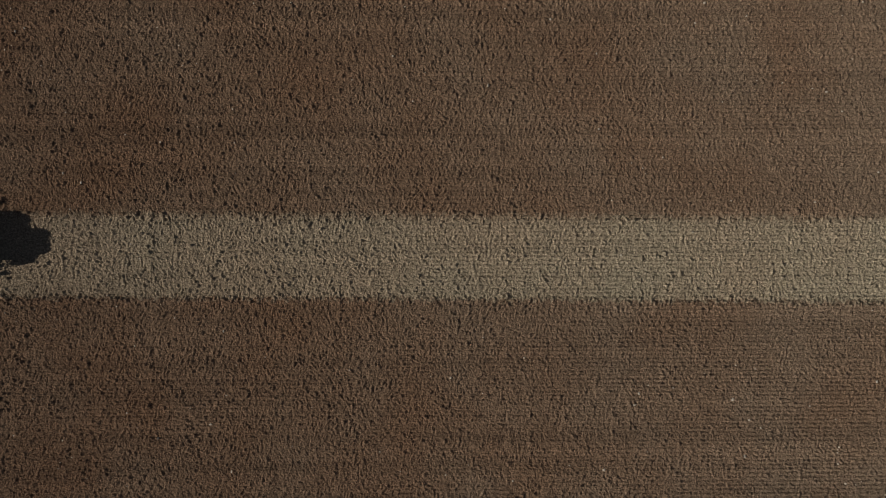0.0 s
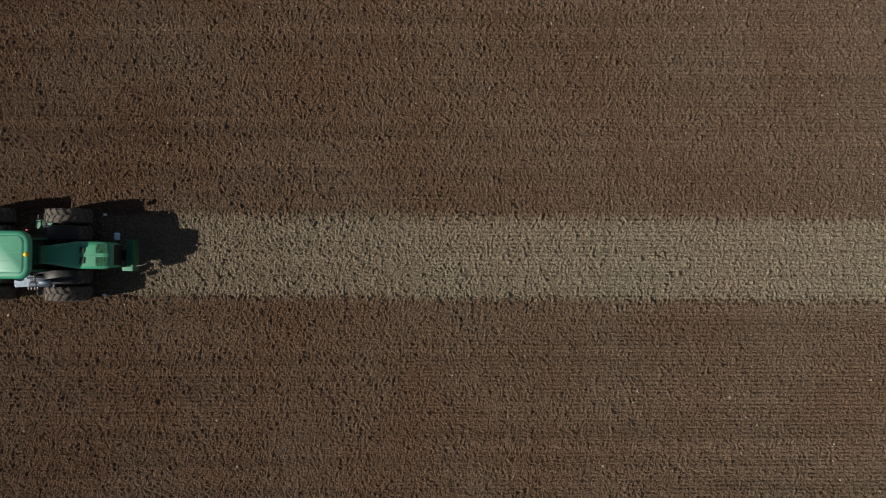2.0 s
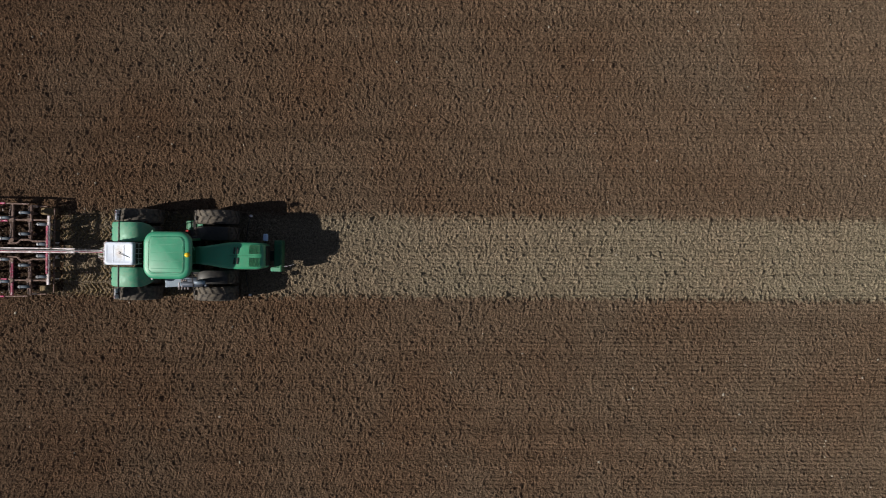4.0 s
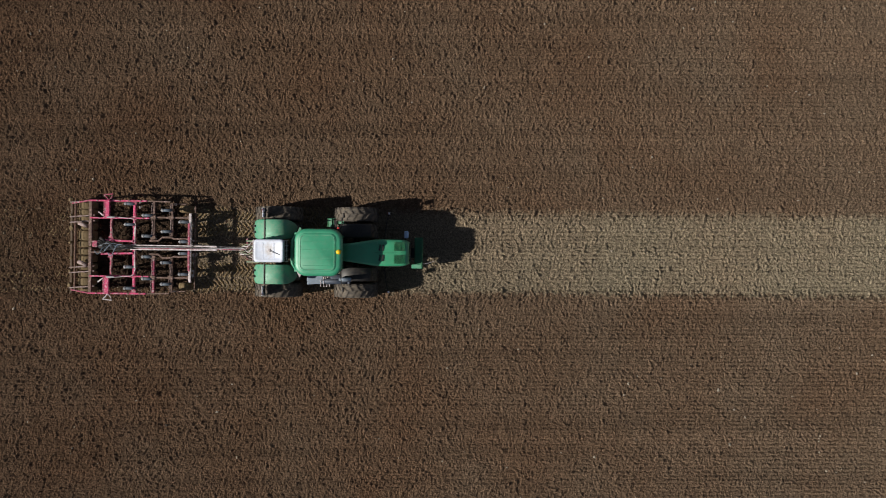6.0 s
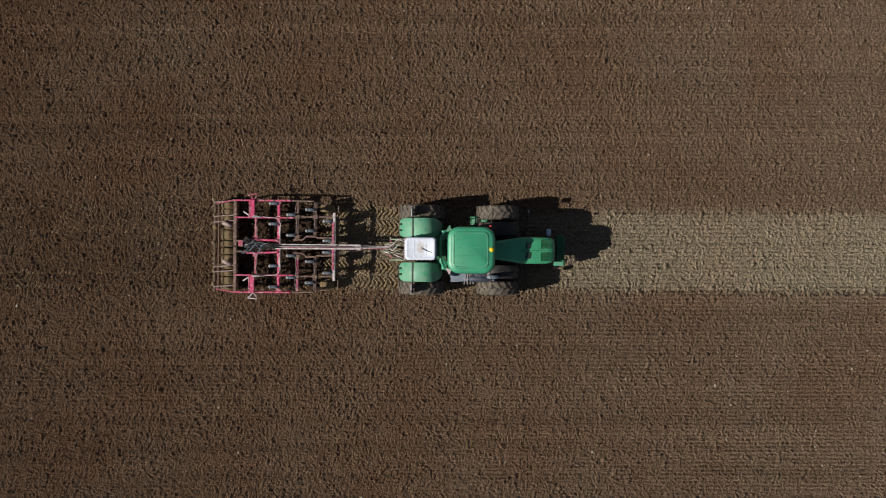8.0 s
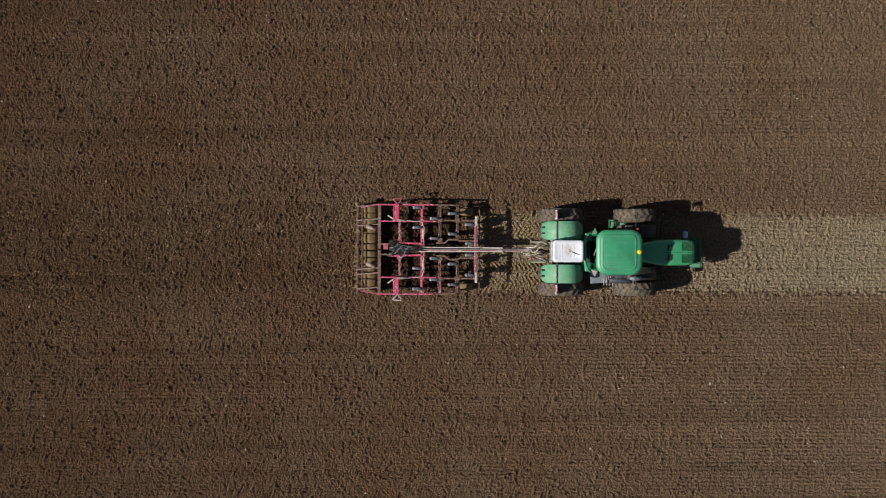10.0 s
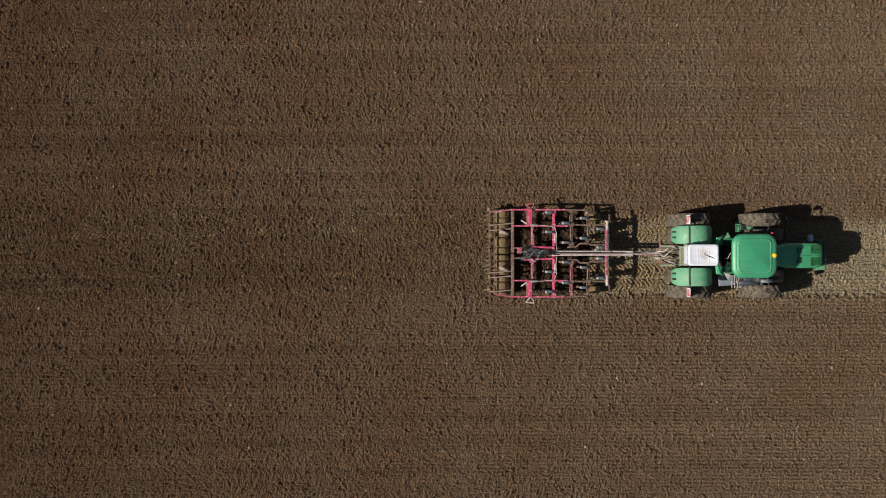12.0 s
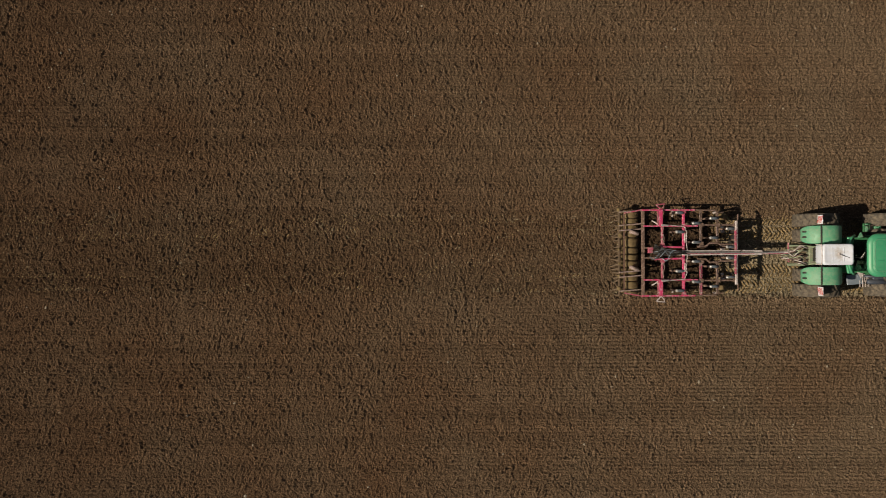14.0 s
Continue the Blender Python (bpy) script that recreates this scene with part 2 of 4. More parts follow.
def soft_noise(rng, nx, ny, cx, cy):
    """Smooth random field on an nx by ny raster, cells of cx by cy samples."""
    gx, gy = int(nx / cx) + 3, int(ny / cy) + 3
    g = rng.random((gy, gx))
    u, v = np.arange(nx) / cx + rng.random(), np.arange(ny) / cy + rng.random()
    iu, iv = u.astype(int), v.astype(int)
    fu, fv = u - iu, v - iv
    fu, fv = fu * fu * (3 - 2 * fu), fv * fv * (3 - 2 * fv)
    top = g[iv][:, iu] * (1 - fu) + g[iv][:, iu + 1] * fu
    low = g[iv + 1][:, iu] * (1 - fu) + g[iv + 1][:, iu + 1] * fu
    return top * (1 - fv)[:, None] + low * fv[:, None] - 0.5


def domes(rng, nx, ny, cell, rmin, rmax, rise, share):
    """Rounded lumps scattered one to a cell; the tallest one counts at each place."""
    gx, gy = int(nx / cell) + 4, int(ny / cell) + 4
    px, py = rng.random((gy, gx)), rng.random((gy, gx))
    rad = rmin + (rmax - rmin) * rng.random((gy, gx)) ** 2
    tall = rad * rise * rng.uniform(0.45, 1.15, (gy, gx)) * (rng.random((gy, gx)) < share)
    wide = rng.uniform(0.65, 1.5, (gy, gx))
    lean = rng.uniform(-0.5, 0.5, (gy, gx))
    u, v = np.arange(nx) / cell + 1.5, np.arange(ny) / cell + 1.5
    iu, iv = u.astype(int), v.astype(int)
    h = np.zeros((ny, nx))
    for b in (-1, 0, 1):
        for a in (-1, 0, 1):
            pick = np.ix_(iv + b, iu + a)
            dx = (u[None, :] - (iu + a)[None, :] - px[pick]) * cell * RES
            dy = (v[:, None] - (iv + b)[:, None] - py[pick]) * cell * RES
            dx = dx + lean[pick] * dy
            d = 1 - (dx * dx * wide[pick] + dy * dy / wide[pick]) / rad[pick] ** 2
            h = np.maximum(h, np.sqrt(np.clip(d, 0, 1)) * tall[pick])
    return h


def crumbled(rng, nx, ny, rough=1.0):
    """Relief of loose earth in metres: crumbs, lumps and clods on uneven ground."""
    crumbs = domes(rng, nx, ny, 2.3, 0.028, 0.060, 1.3, 0.85)
    lumps = domes(rng, nx, ny, 4.5, 0.035, 0.084, 1.3, 0.55)
    bed = 0.010 + 0.02 * soft_noise(rng, nx, ny, 2.2, 2.0)
    h = np.maximum(np.maximum(crumbs, lumps), bed) - 0.03
    h += 0.042 * soft_noise(rng, nx, ny, 1.15, 1.1) + 0.022 * soft_noise(rng, nx, ny, 3.6, 3.1)
    h += 0.020 * soft_noise(rng, nx, ny, 11, 7) + 0.03 * soft_noise(rng, nx, ny, 60, 12)
    return rough * h


def furrows(rng, xs, ys):
    """Shallow broken grooves along x, left by earlier passes."""
    out = np.zeros((len(ys), len(xs)))
    y = Y0
    while y < Y1:
        y += rng.uniform(0.35, 1.15)
        near = np.abs(ys - y) < 0.2
        if near.any():
            dots = np.clip(soft_noise(rng, len(xs), 4, 5, 3)[0] + 0.9 * soft_noise(rng, len(xs), 4, 90, 3)[0] + 0.12, 0, 0.6)
            out[near] -= rng.uniform(0.05, 0.11) * np.exp(-((ys[near] - y) / 0.045) ** 2)[:, None] * dots[None, :]
    return out


def sheet(name, xs, ys, h, material):
    """A mesh over the raster of xs and ys with heights h."""
    nx, ny = len(xs), len(ys)
    co = np.empty((ny, nx, 3), np.float32)
    co[..., 0], co[..., 1], co[..., 2] = xs[None, :], ys[:, None], h
    idx = np.arange(nx * ny, dtype=np.int32).reshape(ny, nx)
    quads = np.stack([idx[:-1, :-1], idx[:-1, 1:], idx[1:, 1:], idx[1:, :-1]], -1).reshape(-1)
    mesh = bpy.data.meshes.new(name)
    mesh.vertices.add(nx * ny)
    mesh.vertices.foreach_set("co", co.reshape(-1))
    mesh.loops.add(len(quads))
    mesh.loops.foreach_set("vertex_index", quads)
    mesh.polygons.add(len(quads) // 4)
    mesh.polygons.foreach_set("loop_start", np.arange(0, len(quads), 4, dtype=np.int32))
    mesh.update(calc_edges=True)
    mesh.validate()
    mesh.materials.append(material)
    return new(name, mesh)


def smooth_step(v, a, b):
    u = np.clip((v - a) / (b - a), 0, 1)
    return u * u * (3 - 2 * u)


def build_ground():
    """One sheet of earth to the horizon, finely crumbled over the part flown over."""
    rng = np.random.default_rng(7)
    xs, ys = np.arange(X0, X1, RES), np.arange(Y0, Y1, RES)
    nx, ny = len(xs), len(ys)
    h = crumbled(rng, nx, ny)
    # drill rows along x, fainter in places
    rows = np.sin(2 * math.pi * ys / 0.165)[:, None] * (0.008 + 0.008 * smooth_step(xs, -6, 12)[None, :] + 0.012 * soft_noise(rng, nx, ny, 200, 60))
    h += rows + furrows(rng, xs, ys)
    edge = ys[:, None] + 0.009 * xs[None, :] + 0.35 * soft_noise(rng, nx, ny, 7, 7)
    strip = smooth_step(edge, STRIP_LOW - 0.12, STRIP_LOW + 0.12) * (1 - smooth_step(edge, STRIP_TOP - 0.12, STRIP_TOP + 0.12))
    ridge = np.exp(-((edge - STRIP_LOW) / 0.13) ** 2) + 0.6 * np.exp(-((edge - STRIP_TOP) / 0.13) ** 2)
    h *= 1 + 0.5 * ridge
    h = 0.05 + h * (1 + strip * 0.1) - 0.055 * strip
    grow = 1.0 * 1.6 ** np.arange(1, 18)
    big_x = np.concatenate([xs[0] - grow[::-1], xs, xs[-1] + grow])
    big_y = np.concatenate([ys[0] - grow[::-1], ys, ys[-1] + grow])
    k = len(grow)
    big = np.full((len(big_y), len(big_x)), 0.03)
    big[k:-k, k:-k] = h
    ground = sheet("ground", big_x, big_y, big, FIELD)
    tagged(ground, "brown tilled field soil with one pale unworked strip", "soil", kind="structure")
    return xs, ys, h, strip


def build_clods(xs, ys, h, strip):
    """Loose clods on the tilled soil and pale stones, too many to count."""
    ico = bmesh.new()
    bmesh.ops.create_icosphere(ico, subdivisions=1, radius=1.0)
    base = np.array([v.co[:] for v in ico.verts])
    faces = np.array([[v.index for v in f.verts] for f in ico.faces])
    ico.free()
    for name, seed, count, rmin, rmax, mat, label, on_strip in (
            ("soil_clods", 11, 16000, 0.014, 0.034, CLOD, "loose brown clods of earth on the tilled field", False),
            ("stones", 12, 260, 0.03, 0.065, STONE, "pale stones lying on the field soil", True)):
        rng = np.random.default_rng(seed)
        x, y = rng.uniform(X0 + 0.2, X1 - 0.2, count), rng.uniform(Y0 + 0.2, Y1 - 0.2, count)
        i, j = ((x - X0) / RES).astype(int), ((y - Y0) / RES).astype(int)
        free = np.ones(count, bool) if on_strip else strip[j, i] < 0.02
        free &= (np.abs(y) > 2.05) | on_strip
        x, y, i, j = x[free], y[free], i[free], j[free]
        n = len(x)
        r = rmin + (rmax - rmin) * rng.random(n) ** 3
        z = h[j, i] - r * 0.25
        low = strip[j, i] > 0.02
        r = np.where(low, r * 0.7, r)
        z = np.where(low, h[j, i], z)
        shape = base[None] * (1 + 0.55 * (rng.random((n, len(base), 1)) - 0.5)) * rng.uniform(0.7, 1.3, (n, 1, 3))
        v = shape * r[:, None, None] + np.stack([x, y, z], 1)[:, None]
        f = (faces[None] + (np.arange(n) * len(base))[:, None, None]).reshape(-1, 3)
        mesh = bpy.data.meshes.new(name)
        mesh.from_pydata(v.reshape(-1, 3).tolist(), [], f.tolist())
        mesh.materials.append(mat)
        tagged(new(name, mesh), label, "stones" if on_strip else "clods", kind="stuff")


TILL_FROM, TILL_TO, TILL_STEP = -20.9, 13.9, 0.6
TRACK_TO, TRACK_STEP = 19.6, 0.9
ROW_T = 7.5
ROW_X = -2.17


def passing(x):
    """The time at which the tractor's rear axle is over x."""
    return ROW_T + (x - ROW_X) / SPEED


def build_turned_soil():
    """The earth that the cultivator turns up, in short slabs that come up as it passes."""
    rng = np.random.default_rng(21)
    ys = np.arange(-2.3, 2.36, RES)
    per = int(round(TILL_STEP / RES))
    count = int((TILL_TO - TILL_FROM) / (per * RES))
    nx = count * per + 1
    h = crumbled(rng, nx, len(ys), 1.1)
    xs_all = TILL_FROM + RES * np.arange(nx)
    h = np.maximum(h + furrows(rng, xs_all, ys), -0.035) + 0.060
    edge = ys[:, None] + 0.25 * soft_noise(rng, nx, len(ys), 6, 6)
    h -= 0.16 * (1 - smooth_step(edge, -2.12, -1.96)) + 0.16 * smooth_step(edge + 0.011 * xs_all[None, :], 1.88, 2.04)
    strip = tagged(new("turned_soil"), "freshly cultivated dark brown earth behind the cultivator", "soil", kind="structure")
    slabs = []
    for k in range(count):
        xs = TILL_FROM + RES * np.arange(k * per, (k + 1) * per + 1)
        slab = sheet("soil_slab", xs, ys, h[:, k * per:(k + 1) * per + 1], FRESH)
        slab.parent = strip
        slabs.append((slab, xs.mean()))
    return slabs


def build_tracks():
    """Lug prints that the dual tyres press into the soil, in short lengths."""
    rng = np.random.default_rng(33)
    tracks = tagged(new("tyre_tracks"), "chevron tyre prints pressed into pale soil", "tracks", kind="structure")
    per = int(round(TRACK_STEP / RES))
    count = int((TRACK_TO - X0) / (per * RES))
    nx = count * per + 1
    xs_all = X0 + RES * np.arange(nx)
    made = []
    for side in (-1, 1):
        ys = side * np.arange(0.50, 1.90, RES)[::side]
        d = np.minimum(np.abs(np.abs(ys) - 0.85), np.abs(np.abs(ys) - 1.53))
        phase = (xs_all[None, :] + 0.8 * d[:, None]) / 0.195
        lug = np.abs((phase % 1.0) - 0.5) * 2
        h = -0.055 + 0.09 * smooth_step(lug, 0.2, 0.7) + 0.014 * soft_noise(rng, nx, len(ys), 3, 3) + 0.02 * soft_noise(rng, nx, len(ys), 14, 5)
        wear = 0.06 * np.clip(soft_noise(rng, nx, len(ys), 20, 10), -0.1, 0.5)
        h -= 0.09 * smooth_step(d, 0.26, 0.34)[:, None] + wear
        for k in range(count):
            xs = xs_all[k * per:(k + 1) * per + 1]
            ob = sheet("track_print", xs, ys, h[:, k * per:(k + 1) * per + 1], PRESSED)
            ob.parent = tracks
            made.append((ob, xs.mean()))
    return made


def build_shaded_churned_soil():
    """Loose moist earth that rolls along among the tines of the cultivator, with the shade there painted into its
    colour.
    """
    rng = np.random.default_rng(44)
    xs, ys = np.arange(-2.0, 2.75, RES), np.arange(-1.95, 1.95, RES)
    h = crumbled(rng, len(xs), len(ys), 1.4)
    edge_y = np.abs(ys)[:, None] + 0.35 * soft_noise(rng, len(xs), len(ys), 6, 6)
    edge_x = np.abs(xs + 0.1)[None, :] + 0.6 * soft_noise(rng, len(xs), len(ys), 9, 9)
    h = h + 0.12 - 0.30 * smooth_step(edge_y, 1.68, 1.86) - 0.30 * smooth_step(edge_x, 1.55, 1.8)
    return tagged(sheet("shaded_churned_soil", xs, ys, h, MOIST_SHADED), "churned moist earth, coloured darker for the shade among the cultivator tines", "soil", kind="stuff")


# ---------- the tractor (its origin lies on the ground under the rear axle, x forward) ----------
def tyre_mesh(radius, width, lugs):
    """A ribbed farm tyre round the y axis: carcass and slanted lugs in one mesh."""
    bm = bmesh.new()
    w, r, bead = width / 2, radius - 0.045, radius * 0.56
    lathe(bm, [(bead, -w * 0.72), (bead + 0.05, -w * 0.9), (r * 0.82, -w), (r * 0.95, -w * 0.93), (r, -w * 0.72), (r + 0.004, 0),
               (r, w * 0.72), (r * 0.95, w * 0.93), (r * 0.82, w), (bead + 0.05, w * 0.9), (bead, w * 0.72)], 40)
    for k in range(lugs):
        for side in (-1, 1):
            a = 2 * math.pi * (k + (0.5 if side > 0 else 0)) / lugs
            # the lug runs from the tread's middle outwards and backwards
            turn = Matrix.Rotation(-a, 4, "Y")
            verts = []
            for along, out in ((-0.02, 0.02), (0.05, 0.02), (-0.17, 0.93), (-0.10, 0.93)):
                for z in (r - 0.02, r + 0.045 - 0.02 * (out > 0.5)):
                    bend = along / r
                    p = Vector((math.sin(bend) * z, side * out * w, math.cos(bend) * z))
                    verts.append(bm.verts.new(turn @ p))
            b0, t0, b1, t1, b2, t2, b3, t3 = verts
            for f in ((t0, t1, t3, t2), (b0, b1, t1, t0), (b1, b3, t3, t1), (b3, b2, t2, t3), (b2, b0, t0, t2)):
                bm.faces.new(f)
    bmesh.ops.recalc_face_normals(bm, faces=bm.faces)
    return bm


def rim_mesh(radius, width):
    bm = bmesh.new()
    bead, w = radius * 0.57, width / 2
    lathe(bm, [(bead, -w * 0.7), (bead * 0.9, -w * 0.55), (bead * 0.85, -0.03), (0.13, -0.05), (0.13, 0.05), (bead * 0.85, 0.03),
               (bead * 0.9, w * 0.55), (bead, w * 0.7)], 32)
    for k in range(8):
        a = 2 * math.pi * k / 8
        tube(bm, [(0.2 * math.cos(a), -0.08, 0.2 * math.sin(a)), (0.2 * math.cos(a), 0.08, 0.2 * math.sin(a))], 0.022, 6)
    return bm


REAR_AXLE, FRONT_AXLE = -0.13, 3.0


def build_wheels(tractor):
    """Dual wheels on both axles; returns (wheel, pose of its hub, radius)."""
    wheels = []
    for x, radius, lugs in ((REAR_AXLE, 0.96, 21), (FRONT_AXLE, 0.90, 20)):
        tread = rim = None
        for y in (1.53, 0.86, -0.86, -1.53):
            width = 0.58 if abs(y) > 1 else 0.56
            if rim is None:
                wheel = part("wheel", rim_mesh(radius, width), RIM_YELLOW, tractor, "dusty yellow steel rim")
                tyre = part("tyre", tyre_mesh(radius, width, lugs), RUBBER, wheel, "dusty black ribbed rubber tyre", smooth=False)
                rim, tread = wheel.data, tyre.data
            else:
                wheel = new("wheel", rim)
                wheel.parent = tractor
                wheel["label"] = "dusty yellow steel rim"
                tyre = new("tyre", tread)
                tyre.parent = wheel
                tyre["label"] = "dusty black ribbed rubber tyre"
            wheel.location = (x, y, radius)
            wheels.append((wheel, (x, y, radius), radius))
    return wheels


def fender_mesh(y0, y1):
    """Curved rear mudguard over the inner tyre, with a turned-down rim and rounded corners."""
    bm = bmesh.new()
    sections = []
    n = 22
    for k in range(n + 1):
        a = radians(161 - (161 - 22) * k / n)
        end = k / 4.0 if k < n / 2 else (n - k) / 7.0
        pull = (0.13 if k < n / 2 else 0.24) * max(0.0, 1 - end) ** 2
        r, z0 = 1.185, 1.05
        ring = []
        for y, dr in ((y0 + pull, -0.09), (y0 + pull, -0.02), (y0 + pull + 0.03, 0.0), (y1 - pull - 0.03, 0.0), (y1 - pull, -0.02), (y1 - pull, -0.09),
                      (y1 - pull - 0.03, -0.09), (y1 - pull - 0.04, -0.03), (y0 + pull + 0.04, -0.03), (y0 + pull + 0.03, -0.09)):
            ring.append(((r + dr) * math.cos(a), y, z0 + (r + dr) * math.sin(a)))
        squeeze = 0.64 if a < math.pi / 2 else 0.92
        sections.append([(x * squeeze, y, z) for x, y, z in ring])
    return loft(bm, sections)


def build_hood(tractor):
    bm = bmesh.new()
    # x, half width, top, corner radius
    stations = ((2.45, 0.33, 2.22, 0.14), (2.9, 0.37, 2.20, 0.15), (3.4, 0.45, 2.19, 0.17), (3.86, 0.525, 2.14, 0.18), (4.4, 0.53, 2.10, 0.18),
                (4.85, 0.525, 2.07, 0.18), (5.06, 0.50, 2.04, 0.20), (5.16, 0.45, 1.98, 0.22), (5.20, 0.41, 1.88, 0.22))
    sections = []
    for x, w, top, r in stations:
        ring = [(x, -w, 1.12)]
        for k in range(7):
            a = radians(180 - 90 * k / 6)
            ring.append((x, -w + r + r * math.cos(a), top - r * 0.7 + r * 0.7 * math.sin(a)))
        ring.append((x, 0, top + 0.025))
        for k in range(7):
            a = radians(90 - 90 * k / 6)
            ring.append((x, w - r + r * math.cos(a), top - r * 0.7 + r * 0.7 * math.sin(a)))
        ring.append((x, w, 1.12))
        sections.append(ring)
    hood = part("hood", loft(bm, sections), GREEN_HOOD, tractor, "green engine hood narrowing towards the cab", smooth=True)
    for side in (-1, 1):
        for k in range(2):
            slot = bevelled((4.06 + 0.12 * k, side * 0.20, 2.158 - 0.009 * k), (0.062, 0.25, 0.02), 0.009, (-side * 3, 4.5, -8))
            part("top_vent", slot, BLACK, hood, "black slanted air slot")
        part("vent_frame", tube(bmesh.new(), [(3.94, side * 0.03, 2.15), (3.99, side * 0.20, 2.15), (3.94, side * 0.40, 2.13)], 0.014, 6), GREEN, hood)
        mesh_panel = bmesh.new()
        for k in range(9):
            box(mesh_panel, (4.63 + 0.05 * k, side * 0.25, 2.109 - 0.0030 * k), (0.022, 0.36, 0.016), 0, (0, 3.5, 0))
        part("screen_panel", mesh_panel, GREEN_DARK, hood, "dark green slatted screen")
        part("side_grille", bevelled((4.5, side * 0.535, 1.5), (0.9, 0.02, 0.5), 0.008), BLACK, hood, "black side grille")
    part("front_grille", bevelled((5.21, 0, 1.48), (0.06, 0.78, 0.66), 0.03), BLACK, hood, "black front grille")
    part("hood_seam", bevelled((4.45, 0, 2.122), (1.15, 0.012, 0.012), 0.003, (0, 3.8, 0)), GREEN_DARK, hood)
    return hood


def build_cab(tractor):
    # roof: a pillow with a raised middle panel
    bm = bmesh.new()
    sections = []
    for z, grow, r in ((3.04, -0.10, 0.30), (3.08, -0.02, 0.40), (3.14, 0.01, 0.44), (3.20, -0.03, 0.44), (3.25, -0.12, 0.40), (3.28, -0.28, 0.34)):
        sections.append([(x, y, z) for x, y in rounded(1.81 + grow, 1.79 + grow, r, 6, 1.83, 0)])
    roof = part("roof", loft(bm, sections), GREEN, tractor, "bright green cab roof with rounded corners", smooth=True)
    bm = bmesh.new()
    loft(bm, [[(x, y, z) for x, y in rounded(1.42 + g, 1.44 + g, 0.22, 6, 1.80, 0)] for z, g in ((3.24, 0.0), (3.286, -0.02), (3.298, -0.08))])
    part("roof_panel", bm, GREEN, roof, smooth=True)
    # ring in paler dusty green, which paints the highlight along the rib
    ring = [(x, y, 3.295) for x, y in rounded(1.28, 1.30, 0.16, 4, 1.80, 0)]
    part("roof_rib", tube(bmesh.new(), ring + ring[:1], 0.014, 6), GREEN_DUSTY, roof, "dusty roof rib, paler for a painted highlight")
    for y in (-0.50, -0.22, 0.10, 0.40):
        part("roof_rib", bevelled((1.78, y, 3.299), (1.08, 0.014, 0.010), 0.003), GREEN, roof)
    rng = random.Random(3)
    for k in range(14):
        x, y = rng.uniform(1.1, 2.5), rng.choice((-1, 1)) * rng.uniform(0.60, 0.76)
        part("roof_bolt", bevelled((x, y, 3.255), (0.03, 0.03, 0.02), 0.006), GREY_STEEL, roof)
    bm = bmesh.new()
    lathe(bm, [(0.095, 0.0), (0.10, 0.05), (0.085, 0.12), (0.04, 0.15)], 18, closed=False)
    bmesh.ops.transform(bm, matrix=pose(2.60, 0.02, 3.20, 90, 0, 0), verts=bm.verts)
    part("beacon", bm, YELLOW, roof, "yellow warning beacon", smooth=True)
    for y in (-0.60, 0.60):
        part("work_lamp", bevelled((2.66, y, 3.07), (0.07, 0.2, 0.1), 0.02), BLACK, roof, "black roof work lamp")
        part("rear_work_lamp", bevelled((1.02, y, 3.04), (0.07, 0.16, 0.09), 0.02), BLACK, roof, "black roof work lamp")
    part("marker_light", bevelled((2.56, 0.93, 3.15), (0.09, 0.07, 0.07), 0.02), SIGN_RED, roof, "small red marker light")
    # cab frame, floor and panes
    cab = part("cab_base", bevelled((1.78, 0, 1.46), (1.66, 1.50, 0.62), 0.06), DARK_STEEL, tractor, "dark cab floor and lower body")
    posts = {}
    for x, y in ((1.0, 0.70), (1.0, -0.70), (2.58, 0.60), (2.58, -0.60), (1.66, 0.78), (1.66, -0.78)):
        bm = tube(bmesh.new(), [(x, y * 1.03, 1.7), (x, y, 2.5), (1.79 + (x - 1.79) * 0.95, y * 0.96, 3.13)], 0.05, 8)
        part("pillar", bm, GREEN_DARK, cab, "green cab pillar")
    for x0, y0, x1, y1 in ((1.0, 0.68, 1.66, 0.77), (1.66, 0.77, 2.58, 0.60), (1.0, -0.68, 1.66, -0.77), (1.66, -0.77, 2.58, -0.60),
                           (1.0, -0.68, 1.0, 0.68), (2.58, -0.6, 2.58, 0.6)):
        bm = bmesh.new()
        way = Vector((x1 - x0, y1 - y0, 0))
        ang = math.degrees(math.atan2(way.y, way.x))
        box(bm, ((x0 + x1) / 2, (y0 + y1) / 2, 2.42), (way.length, 0.012, 1.36), 0, (0, 0, ang))
        pane = part("cab_window", bm, GLASS, cab, "tinted cab window")
        pane.visible_shadow = True
    part("driver_seat", bevelled((1.55, 0, 2.05), (0.5, 0.5, 0.5), 0.08), BLACK, cab, "black cab seat")
    part("dashboard", bevelled((2.3, 0, 2.1), (0.35, 0.7, 0.45), 0.08), BLACK, cab)
    # rear shelf and corner windows behind the cab
    part("rear_deck", bevelled((0.72, 0, 1.72), (0.5, 1.5, 0.14), 0.03), GREEN_DARK, tractor, "dark green shelf behind the cab")
    for side in (-1, 1):
        part("rear_panel", bevelled((0.86, side * 0.60, 1.96), (0.36, 0.38, 0.10), 0.045, (side * 14, 12, 0)), GREEN, tractor, "green body panel behind the cab", smooth=True)
    part("rear_sill", bevelled((0.90, 0, 1.90), (0.12, 0.9, 0.22), 0.03), BLACK, tractor, "black window sill")
    part("rear_wiper", tube(bmesh.new(), [(0.97, -0.1, 2.2), (0.95, -0.12, 2.6), (0.96, 0.12, 2.9)], 0.014, 6), GREY_STEEL, cab)
